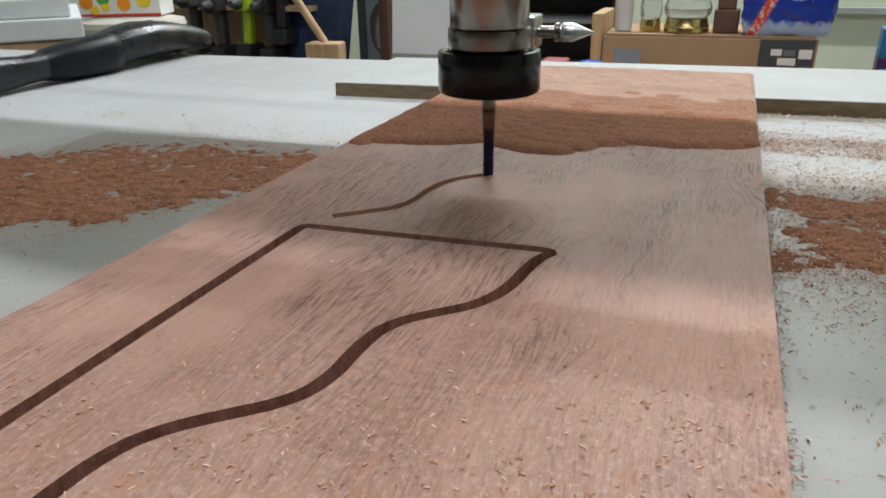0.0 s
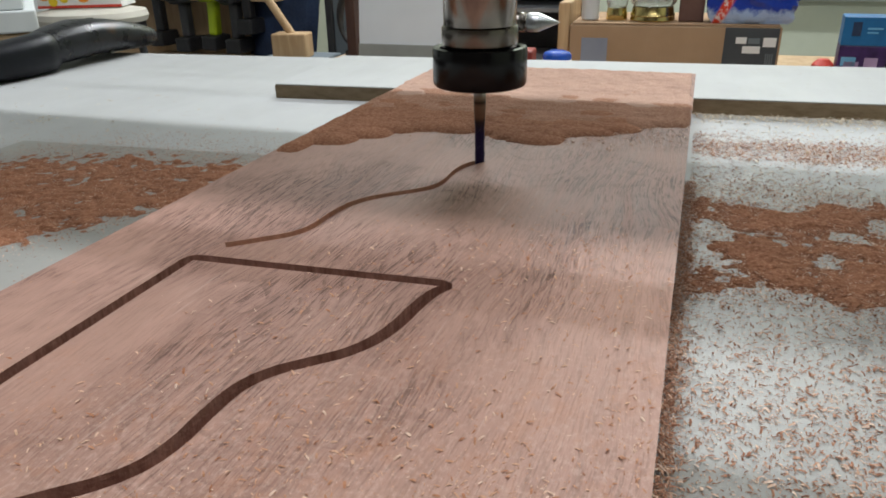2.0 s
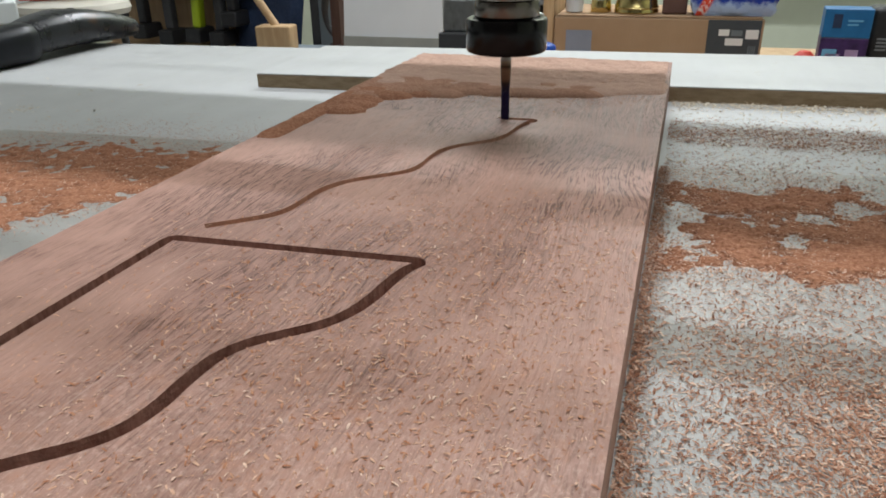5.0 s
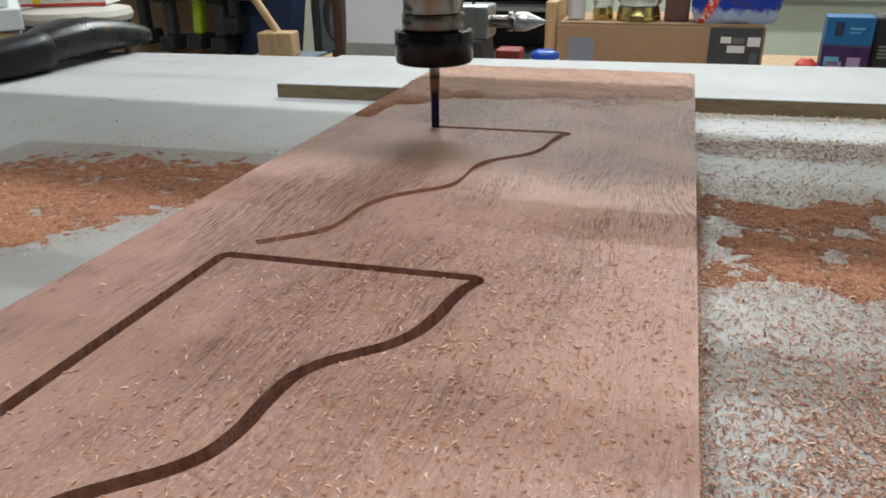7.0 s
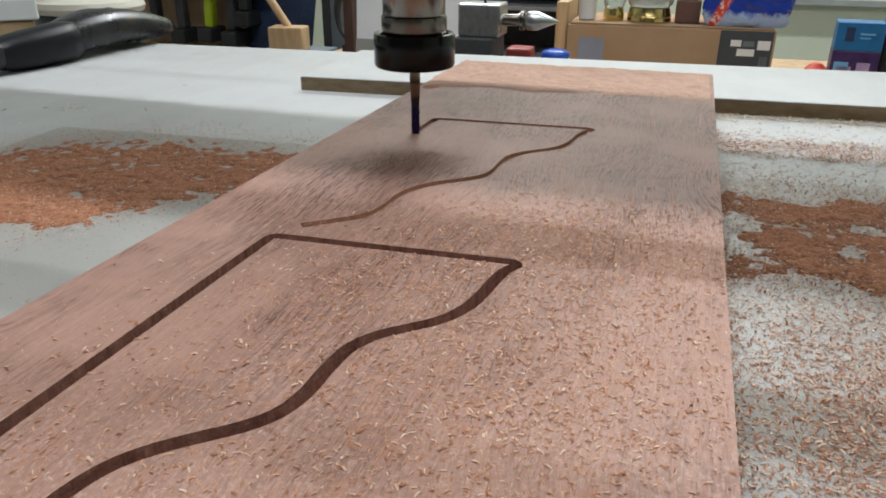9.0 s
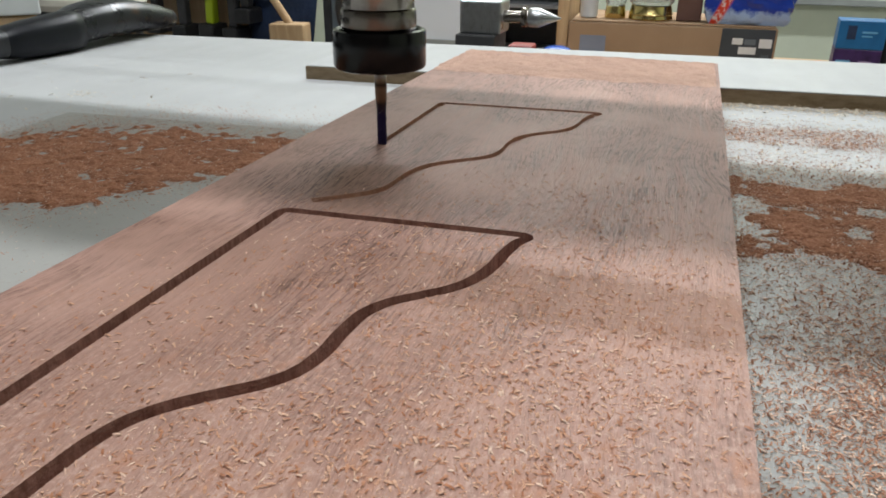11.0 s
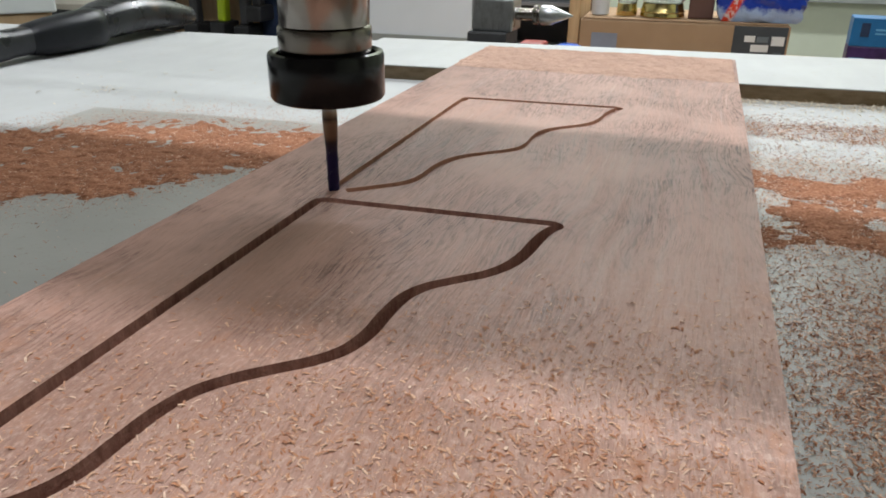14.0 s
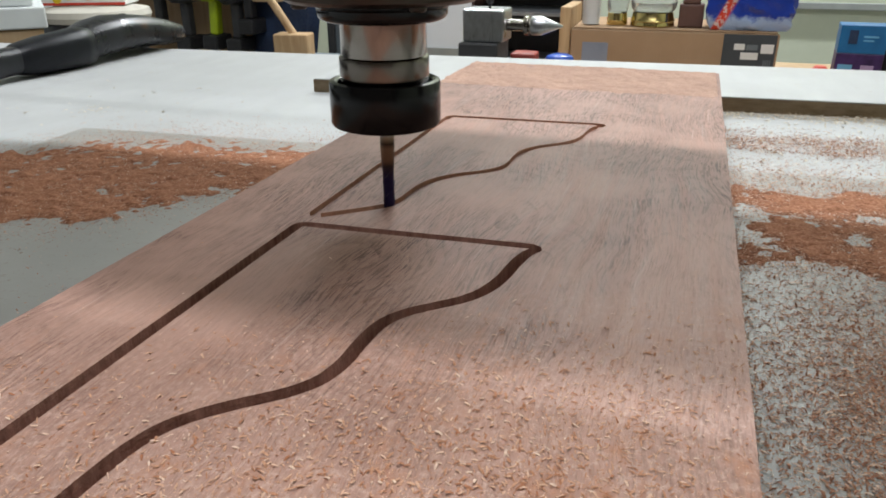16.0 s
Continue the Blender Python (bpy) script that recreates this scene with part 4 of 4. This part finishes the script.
# dark cupboard behind the lathe
cb = tagged(empty("dark_cupboard", pose(-0.50, 2.42, BT)), "dark open cupboard with shelves standing on the bench", "cupboard")
part("back", box(-0.16, 0.22, 0.26, 0.27, 0, 0.5), M["shadow_grey"], cb)
for x in (-0.16, 0.205):
    part("side", box(x, x + 0.015, 0, 0.26, 0, 0.5, 0.001), M["walnut"], cb)
for z in (0.0, 0.16, 0.30):
    part("shelf", box(-0.145, 0.205, 0, 0.26, z, z + 0.012, 0.001), M["steel_grey"], cb)

# white sheet leaning before the shelves, and its dark post
ws = tagged(empty("white_sheet", pose(-0.79, 2.22, BT, -6, 0, 0)), "smooth white plastic sheet leaning upright on the bench", "sheet")
part("panel", box(-0.185, 0.185, 0, 0.006, 0.0, 0.5, 0.001), M["white_sheet"], ws)
part("foot_strip", box(-0.185, 0.185, -0.006, 0.0, 0.0, 0.075, 0.001), M["rail_grey"], ws, "grey strip along the foot")
tagged(mesh_ob("dark_post", box(-1.025, -0.993, 2.24, 2.28, BT, 0.5, 0.002), M["walnut"]), "dark brown timber post on the bench", "post")

# tool wall to the left
tw = tagged(empty("tool_rack", pose(-1.75, 2.62, FLOOR)), "tall plywood tool rack with slots on the floor", "rack")
part("panel", box(-0.55, 0.28, 0.05, 0.07, 0, 1.15, 0.002), M["ply"], tw)
part("rail", box(-0.55, 0.28, -0.06, 0.05, 0.735, 0.755, 0.002), M["ply"], tw)
part("rail", box(-0.55, 0.28, -0.06, 0.05, 0.50, 0.52, 0.002), M["ply"], tw)
# solid dark bars put the shade of the rack's openings into colour
for k in range(11):
    part("slot_bar", box(-0.50 + 0.07 * k, -0.482 + 0.07 * k, 0.045, 0.0495, 0.545, 0.59), M["shadow_grey"], tw)


def drill(x, z, body, accent, lean=0.0):
    d = tagged(empty("cordless_drill", pose(x, 2.55, z, 0, lean, 0)), "cordless drill with a dark grip hanging in the tool rack" if accent == "black" else "lime green and black cordless drill hanging in the tool rack", "drill", "power tools in the rack")
    part("motor_case", box(-0.035, 0.035, -0.05, 0.10, 0.10, 0.165, 0.016, 3), M[body], d)
    part("handle", box(-0.019, 0.019, -0.005, 0.04, -0.03, 0.11, 0.010, 3), M[accent], d)
    part("battery", box(-0.034, 0.034, -0.035, 0.075, -0.085, -0.028, 0.008, 2), M["black"], d)
    part("chuck", lathe([(0.022, 0.0), (0.022, 0.022), (0.012, 0.048)], 24, m=Matrix.Translation((0, -0.05, 0.133)) @ pose(0, 0, 0, 90, 0, 0)), M["shadow_grey"], d, smooth=True)


drill(-2.02, -0.235, "shadow_grey", "black")
drill(-1.895, -0.255, "black", "shadow_grey")
drill(-1.765, -0.245, "lime", "lime", 4)
drill(-1.66, -0.255, "black", "shadow_grey")
drill(-1.60, -0.18, "navy", "black")
for k in range(7):
    jar = tagged(mesh_ob("white_bottle", lathe([(0.022, 0), (0.024, 0.003), (0.024, 0.06), (0.012, 0.075), (0.012, 0.095)], 20), M["white_plastic"], smooth=True), "small white plastic bottle on the tool rack", "bottle", "bottles on the rack")
    jar.matrix_basis = pose(-2.20 + 0.058 * k, 2.60, FLOOR + 0.7555)
coat = bmesh.new()
loft([[Vector((-1.56 + 0.14 * math.cos(a) * (1 + 0.12 * math.sin(5 * a)) + 0.02 * k, 2.66 + 0.045 * math.sin(a), -0.55 + 0.12 * k)) for a in (2 * math.pi * q / 40 for q in range(40))] for k in range(7)], coat)
tagged(mesh_ob("work_coat", coat, M["navy"], smooth=True), "dark navy work coat hanging in folds", "coat")
mallet = tagged(empty("wooden_mallet", pose(-1.30, 2.36, -0.275, 0, 0, 8)), "pale wooden mallet standing on its head on a crate", "mallet")
part("head", box(-0.064, 0.064, -0.04, 0.04, -0.04, 0.045, 0.006), M["pine"], mallet)
part("shaft", loft([[Vector((-0.002 - 0.28 * h + 0.017 * math.cos(a), 0.02 * h + 0.013 * math.sin(a), 0.045 + 0.42 * h)) for a in (2 * math.pi * q / 16 for q in range(16))] for h in (0, 0.25, 0.5, 0.75, 1.0)]), M["pine"], mallet, smooth=True)
tagged(mesh_ob("crate", box(-1.42, -1.18, 2.28, 2.50, FLOOR, -0.316, 0.004), M["slate"]), "grey crate standing on the floor", "crate")
# grey cabinet with dark frame and a black clamp before it
gc = tagged(empty("grey_cabinet", pose(-1.13, 2.75, FLOOR)), "grey steel cabinet with a dark frame", "cabinet")
part("door", box(-0.22, 0.22, 0.0, 0.35, 0, 0.95, 0.004), M["slate"], gc)
for x in (-0.225, 0.195):
    part("frame_bar", box(x, x + 0.03, -0.02, -0.001, 0, 0.97, 0.003), M["shadow_grey"], gc)
part("frame_bar", box(-0.225, 0.225, -0.02, -0.001, 0.955, 0.985, 0.003), M["shadow_grey"], gc)
cl = tagged(empty("bar_clamp", pose(-1.075, 2.40, BT)), "black clamp with a pale pad hanging by the cabinet", "clamp")
part("jaw", loft([[Vector((0.05 * math.cos(t) + (0.012 + 0.006 * math.sin(t)) * math.cos(a) * math.cos(t), 0.012 * math.sin(a), 0.13 + 0.085 * math.sin(t) + 0.012 * math.cos(a) * math.sin(t))) for a in (2 * math.pi * q / 12 for q in range(12))] for t in (0.9 + 0.24 * k for k in range(18))]), M["black"], cl, smooth=True)
part("pad", box(-0.02, 0.05, -0.015, 0.02, 0.025, 0.085, 0.012, 3), M["seat_white"], cl, "pale rubber pad")
part("foot", box(-0.03, 0.06, -0.02, 0.03, 0.0, 0.026, 0.004), M["black"], cl)

# stool with a printed carton
st = tagged(empty("stool", pose(-1.83, 2.0, FLOOR)), "round stool with a pale padded seat and dark legs", "stool")
part("seat", lathe([(0.15, 0.715), (0.172, 0.718), (0.178, 0.735), (0.172, 0.752), (0.12, 0.762), (0.02, 0.765)], 48), M["seat_white"], st, smooth=True)
part("seat_ring", lathe([(0.15, 0.66), (0.165, 0.664), (0.165, 0.7135), (0.15, 0.714)], 48), M["black"], st, smooth=True)
for k in range(4):
    a = math.radians(45 + 90 * k)
    u = Vector((math.cos(a), math.sin(a), 0))
    part("leg", loft([[u * (0.21 - 0.075 * h / 0.66) + Vector((0.013 * math.cos(b), 0.013 * math.sin(b), h)) for b in (2 * math.pi * q / 12 for q in range(12))] for h in (0.0, 0.33, 0.6655)]), M["shadow_grey"], st, smooth=True)
fc = tagged(empty("printed_carton", pose(-1.845, 2.0, FLOOR + 0.766, 0, 0, 24)), "white carton printed with yellow fruit standing on the stool", "box")
part("carton", box(-0.13, 0.13, -0.05, 0.10, 0, 0.17, 0.002), M["paper"], fc)
part("red_base", box(-0.13, 0.13, -0.0515, -0.0502, 0.0, 0.008), M["red"], fc)
for x, z, rr, mt in ((-0.105, 0.045, 0.022, "orange"), (-0.05, 0.055, 0.02, "leaf"), (-0.045, 0.03, 0.014, "yellow"), (0.015, 0.038, 0.022, "orange"), (0.08, 0.05, 0.024, "yellow"), (0.06, 0.075, 0.02, "leaf"), (-0.08, 0.02, 0.014, "yellow")):
    part("printed_spot", lathe([(rr, 0), (rr, 0.0008), (rr * 0.5, 0.001)], 20, m=Matrix.Translation((x, -0.0512, z)) @ pose(0, 0, 0, 90, 0, 0)), M[mt], fc)
part("blue_field", box(-0.075, -0.005, -0.0512, -0.0502, 0.075, 0.16), M["sky_blue"], fc)

# rack of white slabs and boards at the far left
rk = tagged(empty("slab_rack", pose(-1.41, 1.16, FLOOR, 0, 0, 47)), "timber rack holding boards", "rack")
for x in (-0.40, 0.09):
    for y in (0.02, 0.42):
        part("post", box(x, x + 0.045, y, y + 0.045, 0, 0.745, 0.003), M["pine"], rk)
part("deck", box(-0.45, 0.16, 0.0, 0.50, 0.746, 0.785, 0.003), M["pine"], rk, "pale timber deck with reddish end marks")
for k in range(3):
    part("plank_end", box(-0.43 + 0.2 * k, -0.25 + 0.2 * k, -0.004, 0.0, 0.75, 0.782), M["ply"], rk)
tagged(mesh_ob("white_slab", box(-0.46, 0.17, -0.01, 0.50, 0.0, 0.045, 0.004), M["foam"]), "thick white foam slab lying on the rack", "slab", "slabs on the rack").matrix_basis = pose(-1.41, 1.16, FLOOR + 0.786, 0, 0, 47)
tagged(mesh_ob("white_slab", box(-0.50, 0.15, 0.01, 0.50, 0.0, 0.04, 0.004), M["foam"]), "thick white foam slab lying on another slab", "slab", "slabs on the rack").matrix_basis = pose(-1.41, 1.16, FLOOR + 0.832, 0, 0, 47)


# the pile on the board: heaps that the draught of the spindle drives off one after another
FRONT_TIMES = (0.0, 1.5, 3.0, 6.0, 7.5, 11.3)
FRONT = [  # plan x and the rim of the pile at those times, in millimetres
    (-70, 222, 223, 224, 226, 318, 345), (-64, 225, 226, 227, 230, 323, 346), (-53, 229, 242, 250, 311, 333, 349), (-41, 232, 256, 268, 325, 336, 350),
    (-22, 241, 266, 285, 325, 338, 351), (-1, 229, 262, 293, 331, 340, 352), (15, 246, 252, 286, 336, 345, 354), (26, 253, 270, 281, 337, 348, 355),
    (40, 251, 281, 298, 340, 351, 356), (70, 261, 296, 322, 349, 353, 357)]


def rims(x):
    """The rim's y at the times above, at this x."""
    x *= 1000
    for p, q in zip(FRONT, FRONT[1:]):
        if x <= q[0]:
            break
    f = max(0.0, min(1.0, (x - p[0]) / (q[0] - p[0])))
    return [(a + (b - a) * f) / 1000 for a, b in zip(p[1:], q[1:])]


def gone(y, x):
    """Seconds at which the rim passes y and the heap there is blown away."""
    r = rims(x)
    for t0, t1, y0, y1 in zip(FRONT_TIMES, FRONT_TIMES[1:], r, r[1:]):
        if y <= y1:
            return max(0.15, t0 + (t1 - t0) * (y - y0) / max(1e-6, y1 - y0))
    return None


HEAPS = []
rng = random.Random(5)
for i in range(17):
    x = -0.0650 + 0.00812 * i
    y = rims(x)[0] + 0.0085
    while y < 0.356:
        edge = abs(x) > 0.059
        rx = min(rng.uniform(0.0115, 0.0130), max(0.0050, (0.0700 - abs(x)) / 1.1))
        # front heaps darker: redder dust, with some of the gantry's shade painted in
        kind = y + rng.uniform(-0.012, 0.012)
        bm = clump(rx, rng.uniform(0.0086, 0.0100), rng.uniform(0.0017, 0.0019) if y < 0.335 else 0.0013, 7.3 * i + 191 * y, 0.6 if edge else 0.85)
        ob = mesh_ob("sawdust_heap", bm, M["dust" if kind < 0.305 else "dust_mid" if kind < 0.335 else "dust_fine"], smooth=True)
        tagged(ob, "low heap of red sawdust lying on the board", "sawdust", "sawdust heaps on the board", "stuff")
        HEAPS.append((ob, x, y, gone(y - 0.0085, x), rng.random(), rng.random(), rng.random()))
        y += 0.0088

# thin settled dust that drifts over the first end of the cut and is blown off again
FILMS = []
for u, v in ((-0.034, 0.200), (-0.027, 0.209), (-0.020, 0.216), (-0.036, 0.212), (-0.028, 0.221), (-0.018, 0.228), (-0.012, 0.221), (-0.044, 0.205)):
    pts = [(random.gauss(0, 0.0065), random.gauss(0, 0.0085), 0.0) for _ in range(1500)]
    pts = [p for p in pts if min((q.x - u - p[0]) ** 2 + (q.y - v - p[1]) ** 2 for q in CENTRE[::4]) > 0.0022 ** 2]
    ob = chips_ob("settled_dust", pts, (0.00008, 0.00022), M["dust_film"])
    tagged(ob, "thin brown film of settled dust on the board", "sawdust", "settled dust", "stuff")
    FILMS.append((ob, u, v, rng.random()))


def snap(t):
    """A flight begins just after a half second and is over before the next."""
    return math.floor(t * 2) / 2 + 0.08


# shavings that fly from the pile on to the near part of the board and the table beside it
SHAVINGS = []
COUNT = 150
for k in range(COUNT):
    a, b, c = rng.random(), rng.random(), rng.random()
    aside = k % 3 == 2
    t = snap(0.1 + 5.2 * (k / COUNT) ** 1.1 if aside else 0.6 + 8.4 * (k / COUNT) ** 0.85)
    front = 0.262 + 0.011 * t
    here = (-0.045 + 0.09 * a, min(0.350, front + 0.03 * b), TOP + 0.0002)
    if aside:
        stops = [(t, (0.080 + 0.07 * b, 0.075 + 0.115 * a, ZS))]
    else:
        u = -0.045 + 0.112 * b ** 0.6
        v = 0.050 + 0.105 * a + 0.40 * (u + 0.04)
        stops = [(t, (u, v, TOP))]
        if v > 0.062 + 0.40 * (u + 0.04):
            late = snap(9.3 + 2.0 * c if a > 0.6 else 10.5 + 3.4 * c)
            if c < 0.35:
                stops.append((late, (max(-0.058, min(0.058, u + 0.02 * (c - 0.5))), 0.010 + 0.090 * c + 0.32 * (u + 0.04), TOP)))
            else:
                stops.append((late, (0.088 + 0.04 * a, 0.08 + 0.10 * b, ZS)))
    wide = 0.016
    pts = [(random.gauss(0, wide), random.gauss(0, wide), 0.0) for _ in range(rng.randint(280, 400) * (3 if aside else 1))]
    pts = [p for p in pts if math.hypot(p[0], p[1]) < 0.036 and abs(p[0] + here[0]) < 0.069]
    for _, (u, v, z) in stops:
        if z == TOP:
            pts = [p for p in clear(pts, u, v) if abs(p[0] + u) < 0.0695]
        else:
            pts = [p for p in pts if p[0] + u > 0.0715]
    ob = chips_ob("shavings", pts, (0.00016, 0.00078) if aside else (0.00010, 0.00068), M["chips"] if aside else M["chips_board"])
    tagged(ob, "loose handful of curled red shavings", "wood chips", "flying shavings", "stuff")
    SHAVINGS.append((ob, here, stops))


def motions():
    # spindle and gantry
    way = [(t, s) for t, s in CUT_ARC] + [(14.25, ROUND - 0.0036)] + [(t, ROUND + s) for t, s in SECOND]
    rows, k = [], 0
    for i in range(129):
        t = i / 8
        while k < len(way) - 2 and way[k + 1][0] < t:
            k += 1
        f = (t - way[k][0]) / (way[k + 1][0] - way[k][0])
        p = place(way[k][1] + f * (way[k + 1][1] - way[k][1]))
        rows.append((t, p.x, p.y, TOP + 0.0022 - 0.0018 * soft(14.2, 15.2, t)))
    walk(spindle, [(t, pose(x, y, z)) for t, x, y, z in rows])
    walk(gantry, [(t, pose(0, y, TOP)) for t, x, y, z in rows])
    # the groove deepens behind the cutter
    for ob, o, s in segments:
        t1 = arc_time(s)
        t2 = None
        for (ta, sa), (tb, sb) in zip(SECOND, SECOND[1:]):
            if sa <= s <= sb:
                t2 = ta + (tb - ta) * (s - sa) / (sb - sa)
        keys = [(0.0, TOP if t1 > 0 else TOP - PASS1)]
        if t1 > 0:
            keys += [(max(0.04, t1 - 0.04), TOP), (t1 + 0.04, TOP - PASS1)]
        if t2:
            keys += [(t2 - 0.04, TOP - PASS1), (min(15.96, t2 + 0.04), TOP - PASS2)]
        keys.append((16.0, keys[-1][1]))
        walk(ob, [(t, pose(o.x, o.y, z)) for t, z in keys])
    # heaps
    for ob, x, y, t, a, b, c in HEAPS:
        here = pose(x, y, TOP)
        if t is None:
            walk(ob, [(0.0, here), (16.0, here)])
            continue
        # pressed back into what is left of the pile
        end = pose(max(-0.055, min(0.055, x + 0.012 * (a - 0.5))), 0.362 + 0.038 * b, TOP - 0.0036)
        walk(ob, [(0.0, here), (t, here), (t + 0.7 + 0.5 * c, end), (16.0, end)])
    for ob, u, v, a in FILMS:
        here, land = pose(-0.03 + 1.2 * (v - 0.15), 0.325 + 0.012 * a, TOP - 0.0001), pose(u, v, TOP + 0.0001)
        end = pose(-0.02 + 0.5 * u, 0.372 + 0.02 * a, TOP - 0.0006)
        t1, t2 = 4.2 + 0.8 * a, 9.4 + 1.2 * a
        walk(ob, [(0.0, here), (t1, here), (t1 + 0.7, land), (t2, land), (t2 + 0.7, end), (16.0, end)])
    # shavings
    for ob, here, stops in SHAVINGS:
        at, rows = here, [(0.0, pose(*here))]
        for t, land in stops:
            rows += [(t, pose(*at)), (t + 0.18, pose(0.5 * (at[0] + land[0]), 0.5 * (at[1] + land[1]), TOP + 0.022)), (t + 0.36, pose(*land))]
            at = land
        walk(ob, rows + [(16.0, pose(*at))])


motions()
